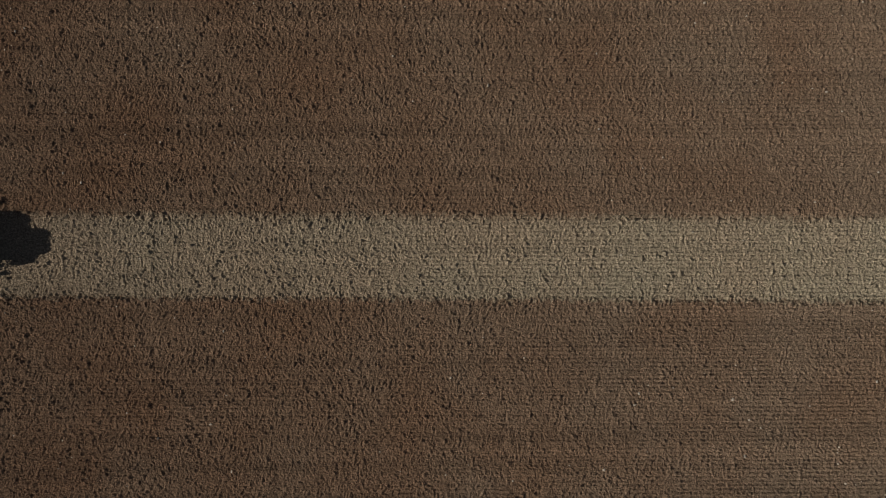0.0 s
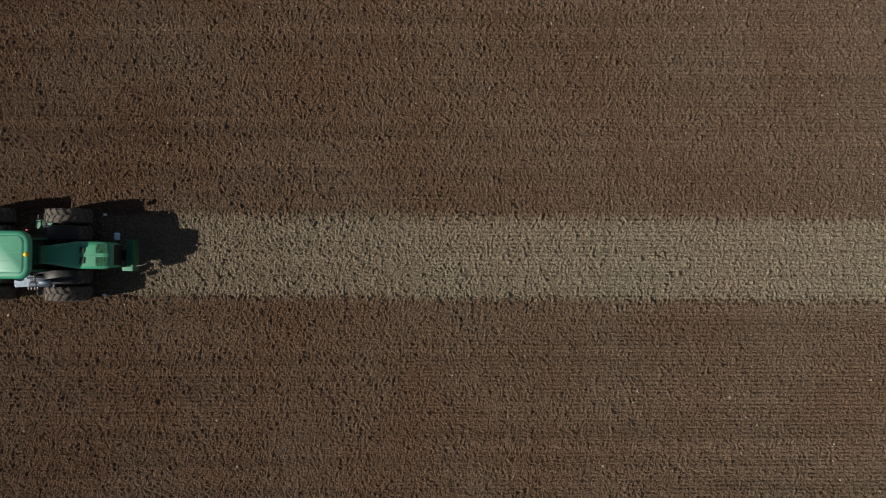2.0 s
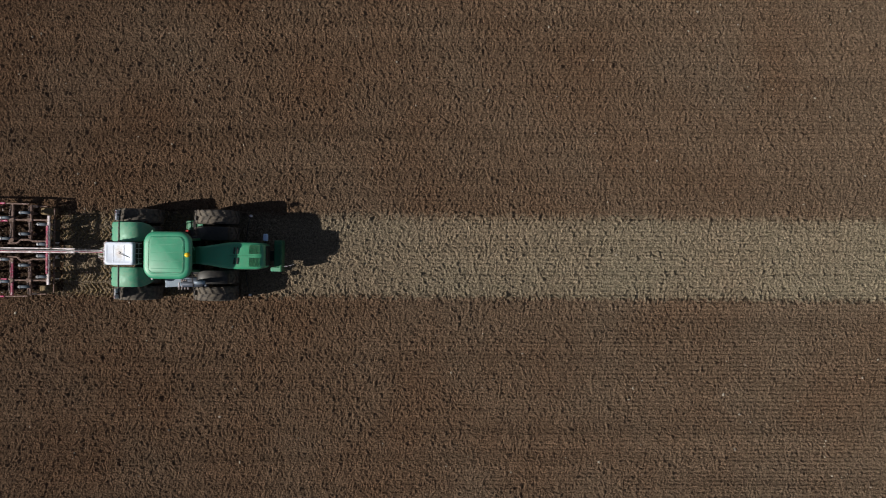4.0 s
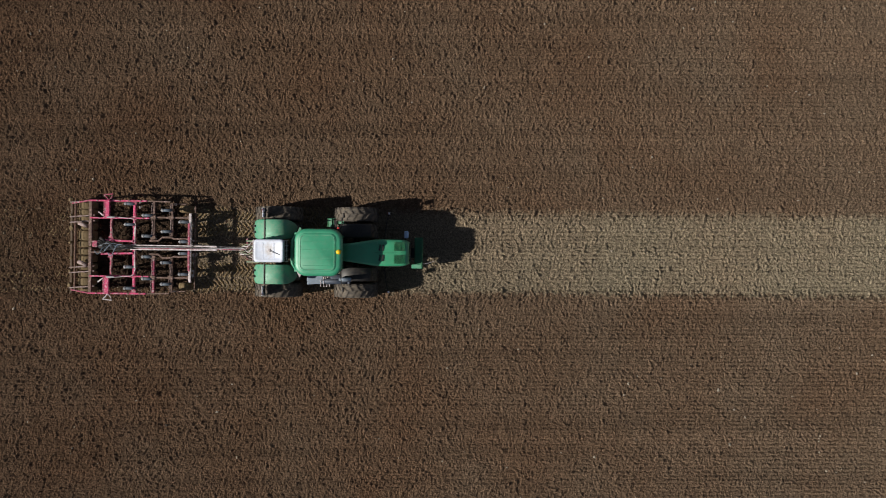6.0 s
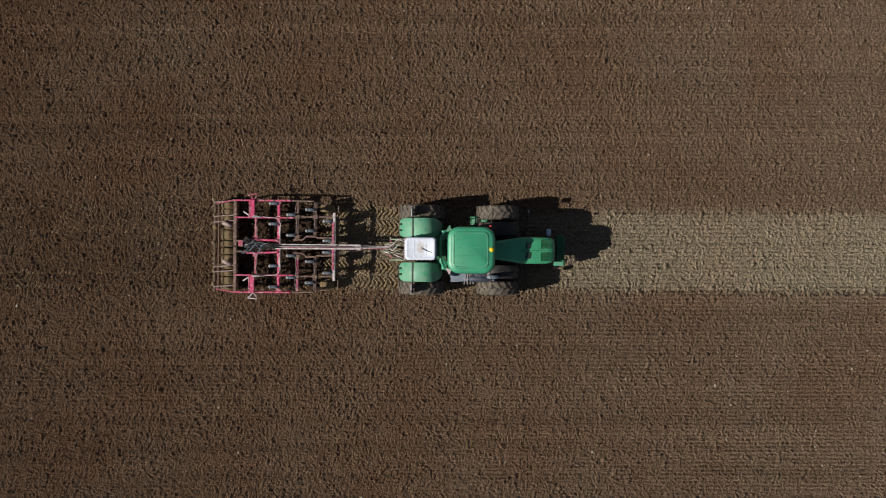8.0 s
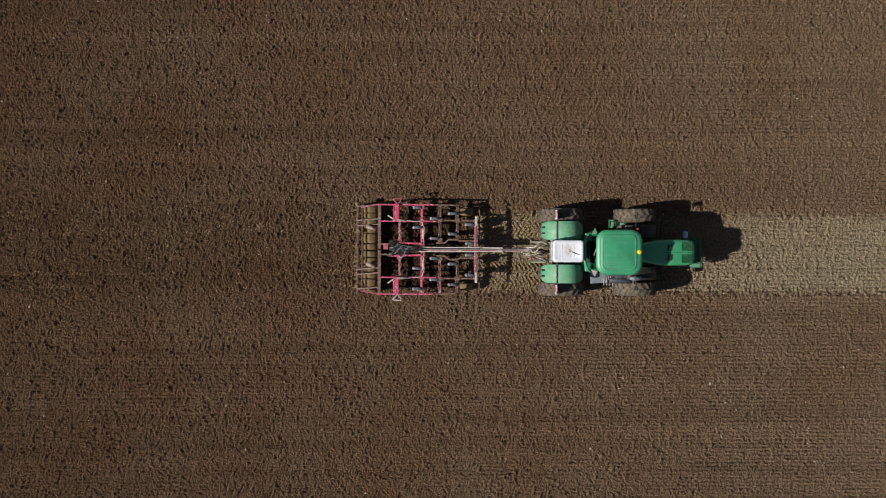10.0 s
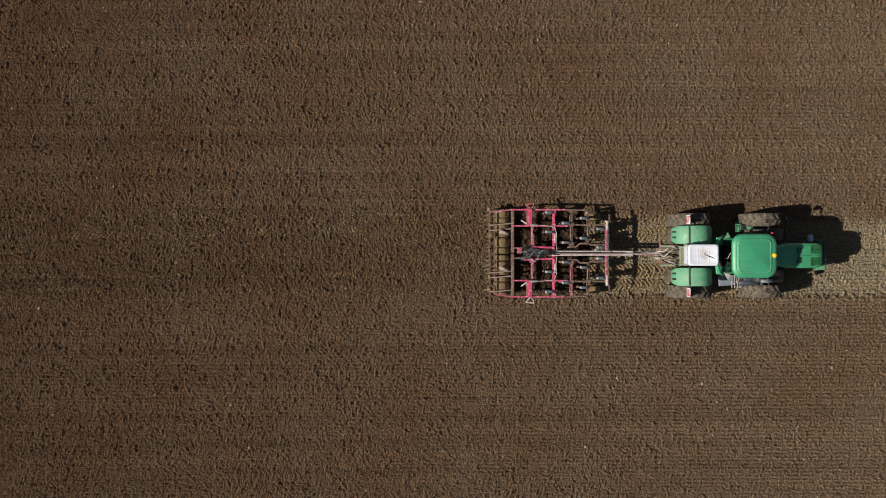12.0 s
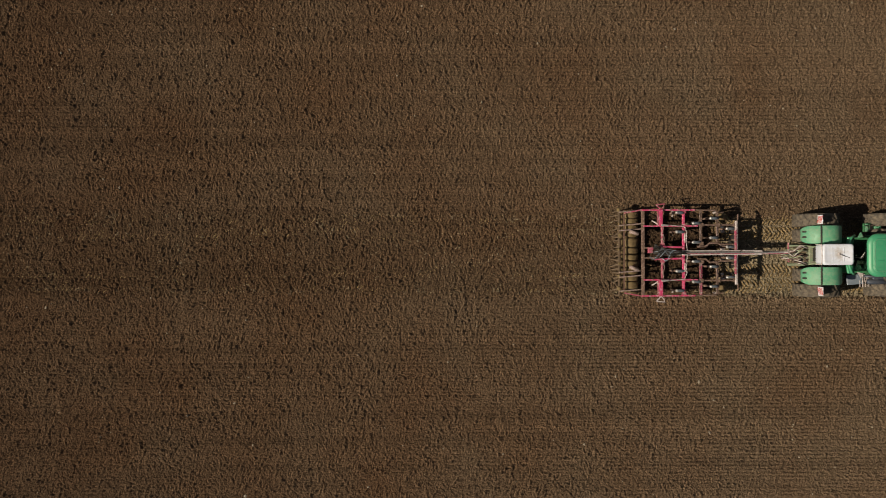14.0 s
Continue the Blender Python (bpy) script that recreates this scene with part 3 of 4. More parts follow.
    rail = [(1.02, -0.84, 2.0), (0.80, -0.72, 2.15), (0.66, -0.45, 2.25), (0.63, 0.0, 2.28), (0.66, 0.45, 2.25), (0.80, 0.72, 2.15), (1.02, 0.84, 2.0)]
    part("rear_frame", tube(bmesh.new(), rail, 0.055, 8), GREEN, cab, "green frame behind the cab", smooth=True)
    for side in (-1, 1):
        bm = bmesh.new()
        loft(bm, [[(0.84, side * 0.70, z), (1.10, side * 0.76, z), (1.0, side * 0.98, z)] for z in (2.50, 2.53)])
        part("corner_flap", bm, GREEN_DUSTY if side > 0 else GREY_STEEL, cab, "pale corner flap")
    return cab


def mirror(tractor, side):
    arm = part("mirror_arm", tube(bmesh.new(), [(2.56, side * 0.62, 2.55), (2.60, side * 0.95, 2.62), (2.66, side * 1.36, 2.60)], 0.02, 6), BLACK, tractor,
               "black mirror arm")
    part("mirror_head", bevelled((2.68, side * 1.44, 2.46), (0.06, 0.18, 0.30), 0.03), BLACK, arm, "black side mirror")


def build_tractor():
    tractor = tagged(new("tractor"), "green farm tractor on dual wheels pulling a cultivator", "tractor")
    wheels = build_wheels(tractor)
    chassis = part("chassis", bevelled((2.2, 0, 0.92), (5.2, 0.62, 0.52), 0.08), DARK_STEEL, tractor, "dark chassis and gearbox")
    part("engine", bevelled((3.75, 0, 1.25), (2.3, 0.62, 0.5), 0.06), BLACK, tractor, "black engine block")
    for x, r, z in ((REAR_AXLE, 0.16, 0.96), (FRONT_AXLE, 0.12, 0.90)):
        part("axle", tube(bmesh.new(), [(x, -1.72, z), (x, 1.72, z)], r, 14), DARK_STEEL, tractor, "dark steel axle")
    hood = build_hood(tractor)
    cab = build_cab(tractor)
    for y0, y1 in ((0.50, 1.27), (-1.27, -0.50)):
        fender = part("fender", fender_mesh(y0, y1), GREEN_DUSTY, tractor, "dusty green rear mudguard", smooth=True)
        for y in (y0 + 0.28, y0 + 0.52):
            part("rear_lamp", bevelled((-0.96, y, 1.66), (0.16, 0.075, 0.10), 0.02, (0, -58, 0)), BLACK, fender, "small black lamp")
        part("fender_seam", tube(bmesh.new(), [(-0.47, y0 + 0.02, 2.12), (-0.47, y1 - 0.02, 2.12)], 0.022, 6), BLACK, fender)
    # black mudguards over the inner front tyres
    for side in (-1, 1):
        bm = bmesh.new()
        sections = []
        for k in range(15):
            a = radians(125 - 80 * k / 14)
            sections.append([(3.02 + r * math.cos(a), side * y, 0.90 + r * math.sin(a)) for r, y in ((0.96, 0.58), (0.98, 0.62), (0.98, 1.10), (0.96, 1.14), (0.94, 1.10), (0.94, 0.62))])
        loft(bm, sections)
        part("front_mudguard", bm, BLACK, tractor, "black front mudguard", smooth=True)
    # light bar across the rear mudguards with striped boards
    bar = part("light_bar", tube(bmesh.new(), [(-0.46, -1.74, 2.0), (-0.46, -1.2, 2.14), (-0.46, 1.2, 2.14), (-0.46, 1.74, 2.0)], 0.03, 8), BLACK, tractor,
               "black bar across the rear mudguards")
    for side in (-1, 1):
        board = part("warning_board", bevelled((-0.50, side * 1.53, 2.12), (0.03, 0.38, 0.42), 0.006), WHITE, bar, "red and white striped warning board")
        for k in range(4):
            part("stripe", bevelled((-0.5175, side * 1.53, 1.97 + 0.10 * k), (0.004, 0.33, 0.045), 0.001, (28 * side, 0, 0)), SIGN_RED, board)
        part("board_post", tube(bmesh.new(), [(-0.47, side * 1.53, 1.92), (-0.47, side * 1.53, 2.3)], 0.022, 6), BLACK, bar)
    # white tank between the mudguards
    bm = bmesh.new()
    loft(bm, [[(x, y, z + 0.16 * (x + 0.13)) for x, y in rounded(1.19 + g, 0.88 + g, r, 5, -0.13, 0.04)]
              for z, g, r in ((2.14, -0.12, 0.08), (2.2, -0.05, 0.10), (2.5, -0.03, 0.11), (2.78, 0.0, 0.12), (2.86, 0.0, 0.12), (2.895, -0.06, 0.11),
                              (2.905, -0.14, 0.10), (2.885, -0.22, 0.09))])
    tank = part("white_tank", bm, TANK_WHITE, tractor, "white plastic tank with a dirt-stained top", smooth=True)
    for x, wide in ((-0.36, 0.66), (0.08, 0.62)):
        part("tank_rib", bevelled((x, 0.04, 2.878 + 0.16 * (x + 0.13)), (0.05, wide, 0.03), 0.014), TANK_WHITE, tank, smooth=True)
    part("tank_hoop", tube(bmesh.new(), [(-0.74, -0.38, 2.2), (-0.75, -0.38, 2.72), (-0.75, 0.0, 2.76), (-0.75, 0.46, 2.72), (-0.74, 0.46, 2.2)], 0.02, 6), GREY_STEEL, tank, "grey steel hoop")
    grating = part("tank_grating", bevelled((0.475, 0.04, 2.54), (0.03, 0.80, 0.50), 0.008), BLACK, tank, "black grating with pale bars")
    for k in range(5):
        part("grating_bar", bevelled((0.495, -0.36 + 0.20 * k, 2.54), (0.02, 0.022, 0.52), 0.006), WHITE, grating)
    part("grating_bar", bevelled((0.495, 0.04, 2.56), (0.02, 0.80, 0.022), 0.006), WHITE, grating)
    bm = bmesh.new()
    lathe(bm, [(0.05, 0), (0.055, 0.02), (0.04, 0.03)], 20, closed=False)
    bmesh.ops.transform(bm, matrix=pose(-0.10, 0.06, 2.89, 90, 0, 0), verts=bm.verts)
    part("tank_lid", bm, GREY_STEEL, tank, "dirty round filler lid")
    part("tank_cable", tube(bmesh.new(), [(-0.08, 0.04, 2.95), (0.1, -0.03, 2.955), (0.36, -0.12, 2.95), (0.43, -0.14, 2.7)], 0.010, 6), BLACK, tank, "black cable")
    part("tank_frame", bevelled((-0.10, 0.04, 1.66), (0.80, 0.62, 1.0), 0.04), DARK_STEEL, tractor, "dark tank frame")
    # front weight carrier with hitch
    # hood's shade painted as dark green on block and lip; sunlit step left lighter
    weight = part("front_weight", bevelled((5.55, 0.0, 0.92), (0.34, 1.26, 0.52), 0.05), GREEN_DARK, tractor, "green front weight block, coloured dark for the hood's shade")
    part("weight_lip", bevelled((5.66, 0.0, 1.19), (0.10, 1.27, 0.06), 0.02), GREEN_DARK, weight, "green upper lip, coloured dark for the hood's shade")
    part("weight_step", bevelled((5.47, -0.54, 1.20), (0.40, 0.17, 0.05), 0.02), GREEN_DUSTY, weight)
    part("weight_arm", bevelled((5.08, 0.0, 0.85), (0.8, 0.4, 0.25), 0.04), DARK_STEEL, weight)
    part("marker_whip", tube(bmesh.new(), [(5.68, -0.44, 1.15), (5.95, -0.40, 1.12), (6.18, -0.33, 1.06)], 0.010, 5), GREY_STEEL, weight, "thin grey whip")
    box_stand = part("bottle_bracket", tube(bmesh.new(), [(5.0, 0.4, 1.0), (5.02, 0.62, 1.05), (5.04, 0.72, 1.08)], 0.025, 6), BLACK, tractor)
    part("fluid_bottle", bevelled((5.05, 0.74, 1.20), (0.17, 0.30, 0.24), 0.05), BLUE, box_stand, "pale blue plastic bottle")
    # steps and boxes below the cab doors
    steps = part("entry_step", bevelled((2.20, 1.19, 1.14), (0.70, 0.38, 0.10), 0.02), GREEN_DARK, tractor, "green and black entry steps")
    for k in range(3):
        part("step_tread", bevelled((1.98 + 0.2 * k, 1.19, 1.21), (0.13, 0.34, 0.03), 0.008), GREEN_DUSTY if k != 1 else BLACK, steps)
    part("step_side", bevelled((2.50, 1.19, 1.08), (0.10, 0.36, 0.46), 0.015), GREEN, steps)
    part("step_rail", tube(bmesh.new(), [(1.9, 1.28, 1.0), (1.86, 1.26, 1.5), (1.7, 0.95, 2.0)], 0.018, 6), BLACK, steps)
    fuel = part("fuel_tank", bevelled((1.72, -1.04, 0.98), (0.95, 0.46, 0.52), 0.09), BLACK, tractor, "black fuel tank")
    part("grey_platform", bevelled((1.42, -1.07, 1.27), (0.72, 0.44, 0.05), 0.015, (0, 0, 4)), PALE_BLUE_STEEL, fuel, "grey tread plate")
    part("platform_grating", bevelled((1.86, -1.0, 1.29), (0.34, 0.34, 0.04), 0.01), DARK_STEEL, fuel)
    for k in range(4):
        part("grating_bar", bevelled((1.74 + 0.075 * k, -1.0, 1.32), (0.022, 0.32, 0.025), 0.005), GREY_STEEL, fuel)
    part("side_pipe", tube(bmesh.new(), [(1.7, -0.92, 1.5), (2.2, -0.94, 1.56), (2.7, -0.90, 1.56)], 0.05, 10), BLUE_STEEL, tractor, "blue-grey pipe", smooth=True)
    for k in range(4):
        part("ladder_rung", bevelled((1.62 + 0.12 * k, -1.25, 1.30), (0.03, 0.30, 0.03), 0.008), GREY_STEEL, tractor, "grey ladder rung")
    part("can_bracket", bevelled((2.3, -1.0, 1.42), (0.7, 0.30, 0.16), 0.03), DARK_STEEL, tractor, "dark exhaust bracket")
    exhaust = part("exhaust_pipe", tube(bmesh.new(), [(2.66, -1.0, 1.4), (2.66, -1.03, 1.9), (2.66, -1.06, 2.18)], 0.085, 14), BLUE_STEEL, tractor, "blue-grey exhaust stack", smooth=True)
    part("exhaust_can", tube(bmesh.new(), [(1.80, -1.16, 1.50), (1.86, -1.16, 1.52), (2.66, -1.16, 1.52), (2.72, -1.16, 1.50)], [0.06, 0.12, 0.12, 0.06], 16), BLUE_STEEL, tractor, "blue-grey exhaust canister", smooth=True)
    part("exhaust_elbow", tube(bmesh.new(), [(2.50, -1.06, 2.16), (2.60, -1.06, 2.20), (2.94, -1.06, 2.20)], [0.06, 0.085, 0.085], 12), PALE_BLUE_STEEL, exhaust, "pale blue-grey outlet", smooth=True)
    part("treatment_box", bevelled((2.36, -1.10, 1.42), (0.66, 0.36, 0.34), 0.07), BLUE_STEEL, tractor, "blue-grey exhaust treatment box", smooth=True)
    part("treatment_flange", tube(bmesh.new(), [(2.74, -1.22, 1.50), (2.86, -1.22, 1.50)], 0.13, 14), BLUE_STEEL, tractor, smooth=True)
    for side in (-1, 1):
        mirror(tractor, side)
        arm = part("front_marker_arm", tube(bmesh.new(), [(4.1, side * 0.3, 0.72), (4.2, side * 1.2, 0.66), (4.28, side * 1.56, 0.62)], 0.016, 6), BLACK, tractor, "black lamp arm")
        marker = part("front_marker", bevelled((4.30, side * 1.62, 0.60), (0.04, 0.09, 0.20), 0.01, (0, -12, 0)), WHITE, arm, "small striped marker board")
        for k in range(2):
            part("stripe", bevelled((4.272 - 0.02 * k, side * 1.62, 0.55 + 0.10 * k), (0.006, 0.08, 0.04), 0.001, (30 * side, -12, 0)), SIGN_RED, marker)
    part("fuel_bracket", bevelled((1.72, -0.72, 1.0), (0.5, 0.30, 0.2), 0.03), DARK_STEEL, tractor, "dark bracket")
    part("step_bracket", bevelled((2.2, 0.85, 1.14), (0.4, 0.36, 0.1), 0.03), DARK_STEEL, tractor, "dark bracket")
    part("hitch", bevelled((-0.62, 0, 0.72), (0.7, 0.16, 0.10), 0.02), DARK_STEEL, tractor, "dark drawbar hitch")
    for side in (-1, 1):
        part("mudguard_stay", tube(bmesh.new(), [(3.1, side * 0.30, 1.2), (3.1, side * 0.5, 1.6), (3.1, side * 0.66, 1.78)], 0.022, 6), BLACK, tractor)
    # rear linkage
    for side in (-1, 1):
        part("lift_arm", tube(bmesh.new(), [(-0.2, side * 0.32, 0.8), (-0.8, side * 0.40, 0.72), (-1.25, side * 0.42, 0.66)], 0.06, 8), GREY_GREEN, tractor, "dusty green linkage arm")
        part("upper_arm", tube(bmesh.new(), [(-0.35, side * 0.34, 1.55), (-0.9, side * 0.42, 1.30), (-1.42, side * 0.42, 1.16)], [0.05, 0.04, 0.03], 8), GREY_GREEN, tractor, "dusty green linkage arm")
        part("lift_rod", tube(bmesh.new(), [(-0.35, side * 0.30, 1.5), (-0.8, side * 0.38, 0.75)], 0.03, 8), GREY_STEEL, tractor)
    rng = random.Random(5)
    for k in range(16):
        y = -0.40 + 0.053 * k
        wave = [rng.uniform(-0.13, 0.13) for _ in range(4)]
        lift = [rng.uniform(-0.08, 0.08) for _ in range(4)]
        pts = [(-0.55, y, 1.30), (-0.8, y + wave[0], 1.42 + lift[0]), (-1.05, y * 0.85 + wave[1], 1.46 + lift[1]), (-1.30, y * 0.65 + wave[2], 1.34 + lift[2]),
               (-1.52, y * 0.5 + 0.6 * wave[3], 1.20 + lift[3]), (-1.72, y * 0.35, 1.10)]
        part("hydraulic_hose", tube(bmesh.new(), bent(pts), 0.019, 6), (GREY_STEEL, BROWN_STEEL, BLACK, BROWN_STEEL, GREY_GREEN)[k % 5], tractor, "thin hydraulic hose")
    part("valve_block", bevelled((-0.5, 0, 1.3), (0.3, 0.7, 0.3), 0.03), GREY_GREEN, tractor, "pale green valve block")
    return tractor, wheels


# ---------- the cultivator (its origin lies on the ground 6 m behind the tractor's rear axle) ----------
def beam(cult, name, x0, y0, x1, y1, z, w, h, mat, label=""):
    way = Vector((x1 - x0, y1 - y0, 0))
    bm = bevelled(((x0 + x1) / 2, (y0 + y1) / 2, z), (way.length, w, h), 0.012, (0, 0, math.degrees(math.atan2(way.y, way.x))), 1)
    return part(name, bm, mat, cult, label)


def build_tine(cult, x, y, bright):
    """One spring-loaded tine: clamp, spring housing, curved leg and point."""
    spring = part("tine_spring", tube(bmesh.new(), [(x + 0.17, y, 1.06), (x + 0.10, y, 1.12), (x - 0.16, y, 1.17)], 0.062, 10), SPRING_BLUE, cult, "blue-grey tine spring housing", smooth=True)
    part("spring_cap", tube(bmesh.new(), [(x - 0.15, y, 1.17), (x - 0.20, y, 1.18), (x - 0.225, y, 1.182)], [0.072, 0.066, 0.03], 10), BRIGHT_STEEL, spring, "bright steel cap")
    part("tine_clamp", bevelled((x + 0.16, y, 1.0), (0.14, 0.16, 0.2), 0.02), BROWN_STEEL, spring)
    leg = tube(bmesh.new(), [(x + 0.14, y, 0.98), (x + 0.02, y, 0.86), (x - 0.16, y, 0.62), (x - 0.20, y, 0.36), (x - 0.10, y, 0.10), (x + 0.06, y, -0.04)], 0.05, 6)
    part("tine_leg", leg, BROWN_STEEL, spring, "muddy curved tine")
    part("tine_point", bevelled((x + 0.06, y, 0.0), (0.26, 0.30, 0.05), 0.01, (0, 30, 0)), GREY_STEEL, spring)


def lump_mesh(rng, at, r):
    """An uneven clod of earth that sticks to the steel."""
    bm = bmesh.new()
    bmesh.ops.create_icosphere(bm, subdivisions=2, radius=r)
    for v in bm.verts:
        v.co *= rng.uniform(0.75, 1.2)
    bmesh.ops.transform(bm, matrix=pose(*at), verts=bm.verts)
    return bm


def build_cultivator():
    cult = tagged(new("cultivator"), "red trailed cultivator with tines and packer roller", "cultivator")
    # cross beams, front to rear
    beam(cult, "front_beam", 2.29, -1.40, 2.29, 1.40, 1.12, 0.10, 0.10, GREY_STEEL, "grey worn front beam")
    beam(cult, "front_beam", 2.25, -0.95, 2.25, 1.0, 1.16, 0.09, 0.07, RED_WORN, "worn red beam")
    beam(cult, "leveller_bar", 2.43, -1.72, 2.43, 1.70, 0.95, 0.045, 0.06, BROWN_STEEL, "muddy thin bar")
    for side in (-1, 1):
        beam(cult, "tine_beam", 1.50, side * 0.46, 1.50, side * 1.82, 1.0, 0.10, 0.10, BROWN_STEEL, "muddy tine beam")
        beam(cult, "tine_beam", 0.77, side * 0.36, 0.77, side * 1.86, 1.02, 0.10, 0.10, RED_WORN if side < 0 else BROWN_STEEL, "worn tine beam")
        beam(cult, "tine_beam", 0.0, side * 0.10, 0.0, side * 1.90, 1.05, 0.10, 0.12, RED, "red cross beam")
        beam(cult, "beam_plate", 0.04, side * 0.45, 0.04, side * 0.85, 1.125, 0.06, 0.02, GREY_STEEL)
        beam(cult, "tine_beam", -0.94, side * 0.32, -0.94, side * 1.18, 1.05, 0.08, 0.10, RED_WORN, "worn red beam")
        beam(cult, "rear_beam", -1.78, side * 0.02, -1.78, side * 1.86, 1.05, 0.13, 0.13, BROWN_STEEL, "muddy rear beam")
        # rails along the wings
        beam(cult, "outer_rail", -1.82, side * 1.88, 0.50, side * 1.88, 1.08, 0.07, 0.11, RED, "red outer rail")
        beam(cult, "outer_rail", 0.50, side * 1.88, 1.45, side * 1.86, 1.05, 0.06, 0.09, BROWN_STEEL, "muddy outer rail")
        beam(cult, "inner_rail", -1.78, side * 1.18, 0.62, side * 1.18, 1.10, 0.065, 0.10, RED, "red folding rail")
        beam(cult, "rail", 0.62, side * 1.22, 2.25, side * 1.22, 1.04, 0.07, 0.09, BROWN_STEEL, "muddy rail")
        beam(cult, "centre_rail", -1.30, side * 0.28, 0.0, side * 0.24, 1.16, 0.08, 0.10, RED, "red centre rail")
        beam(cult, "centre_rail", -1.75, side * 0.22, -1.2, side * 0.22, 1.08, 0.07, 0.09, BROWN_STEEL)
        # cranked rail beside the drawbar
        bm = tube(bmesh.new(), [(0.6, side * 0.27, 1.05), (0.98, side * 0.28, 1.05), (1.15, side * 0.42, 1.05), (1.5, side * 0.42, 1.05), (1.62, side * 0.36, 1.05), (2.26, side * 0.36, 1.05)], 0.045, 6)
        part("cranked_rail", bm, BROWN_STEEL, cult, "muddy cranked rail")
        # folding arm with cylinder on the wing
        arm = beam(cult, "wing_arm", -1.04, side * 1.16, -1.04, side * 1.90, 1.20, 0.17, 0.10, RED, "broad red wing arm")
        part("wing_cylinder", tube(bmesh.new(), [(-1.16, side * 1.15, 1.22), (-1.16, side * 1.84, 1.22)], 0.035, 8), RED_WORN, arm)
        part("wing_pin", tube(bmesh.new(), [(-1.04, side * 1.2, 1.27), (-0.72, side * 1.2, 1.27)], 0.035, 8), BRIGHT_STEEL, arm, "bright pin")
        loop = [(-1.22, side * 2.12, 1.15), (-0.86, side * 2.15, 1.15), (-0.90, side * 2.02, 1.15), (-1.02, side * 1.90, 1.14), (-1.22, side * 2.12, 1.15)]
        part("wing_stop", tube(bmesh.new(), loop, 0.028, 6), RED_WORN if side > 0 else GREY_STEEL, arm, "worn bracket loop")
        part("wing_link", tube(bmesh.new(), [(-1.42, side * 1.42, 1.16), (-1.24, side * 1.30, 1.22), (-1.10, side * 1.2, 1.2)], 0.03, 8), GREY_STEEL, arm)
        part("support_wheel", roller_mesh(0.31, 0.30, 0.07), TAN_RUBBER, cult, "earth-caked support wheel").location = (1.88, side * 1.60, 0.31)
        beam(cult, "wheel_fork", 1.45, side * 1.80, 1.95, side * 1.80, 0.55, 0.05, 0.12, BROWN_STEEL)
        beam(cult, "wheel_stem", 1.46, side * 1.76, 1.54, side * 1.80, 0.78, 0.08, 0.5, GREY_STEEL)
    for y in (-0.11, 0.11):
        beam(cult, "joint_strap", -1.2, y, -0.1, y, 1.0, 0.04, 0.10, BROWN_STEEL)
    # drawbar: twin grey rails with pipes
    for y in (-0.07, 0.07):
        beam(cult, "drawbar_rail", -0.1, y, 3.4, y * 0.9, 1.17, 0.085, 0.14, GREY_STEEL, "grey drawbar rail")
    beam(cult, "drawbar", 3.3, 0, 4.72, 0, 1.10, 0.15, 0.14, GREY_STEEL, "grey drawbar")
    beam(cult, "drawbar_head", 4.60, -0.42, 4.60, 0.42, 1.08, 0.05, 0.09, RED_WORN, "worn red drawbar head")
    beam(cult, "tow_eye", 4.6, 0, 5.15, 0, 0.80, 0.09, 0.09, DARK_STEEL)
    for y, mat in ((-0.035, RED_WORN), (0.0, BRIGHT_STEEL), (0.035, DARK_STEEL)):
        part("pipe", tube(bmesh.new(), [(0.0, y, 1.265), (1.8, y * 1.1, 1.27), (3.3, y, 1.22), (4.5, y * 1.6, 1.20)], 0.014, 6), mat, cult, "thin hydraulic pipe")
    part("pipe_bow", tube(bmesh.new(), [(2.4, 0.05, 1.25), (2.55, 0.14, 1.26), (2.75, 0.16, 1.24), (2.95, 0.06, 1.22)], 0.014, 6), BLACK, cult)
    # hydraulics in the middle
    part("fold_cylinder", tube(bmesh.new(), [(-1.35, 0.02, 1.22), (-0.75, 0.02, 1.26)], 0.09, 12), DARK_STEEL, cult, "black hydraulic cylinder", smooth=True)
    part("cylinder_rod", tube(bmesh.new(), [(-0.75, 0.02, 1.26), (-0.1, 0.02, 1.26)], 0.04, 10), BRIGHT_STEEL, cult, "bright piston rod", smooth=True)
    part("valve", bevelled((-1.5, 0.12, 1.22), (0.2, 0.26, 0.18), 0.02), RED_WORN, cult, "worn red valve block")
    part("accumulator", tube(bmesh.new(), [(-1.32, 0.36, 1.2), (-1.10, 0.22, 1.28)], 0.06, 10), DARK_STEEL, cult, smooth=True)
    rng = random.Random(9)
    for k in range(18):
        y = rng.uniform(-0.27, 0.27)
        x = rng.uniform(-1.55, -0.7)
        pts = [(x, y, 1.24), (x + 0.2, y + rng.uniform(-0.15, 0.15), 1.33), (x + 0.45, rng.uniform(-0.16, 0.16), 1.34), (x + 0.8 + rng.uniform(0, 0.3), rng.uniform(-0.08, 0.08), 1.27)]
        part("hose", tube(bmesh.new(), bent(pts), 0.019, 6), (DARK_STEEL, BLACK, SPRING_BLUE, BLACK, PALE_BLUE_STEEL, BLACK)[k % 6], cult, "thin hydraulic hose")
    for side in (-1, 1):
        part("hose", tube(bmesh.new(), [(0.1, side * 0.12, 1.26), (0.08, side * 0.5, 1.2), (0.1, side * 0.9, 1.19), (0.0, side * 1.15, 1.2), (-0.5, side * 1.2, 1.2), (-1.0, side * 1.25, 1.26)], 0.016, 6), GREY_STEEL, cult, "thin hydraulic hose")
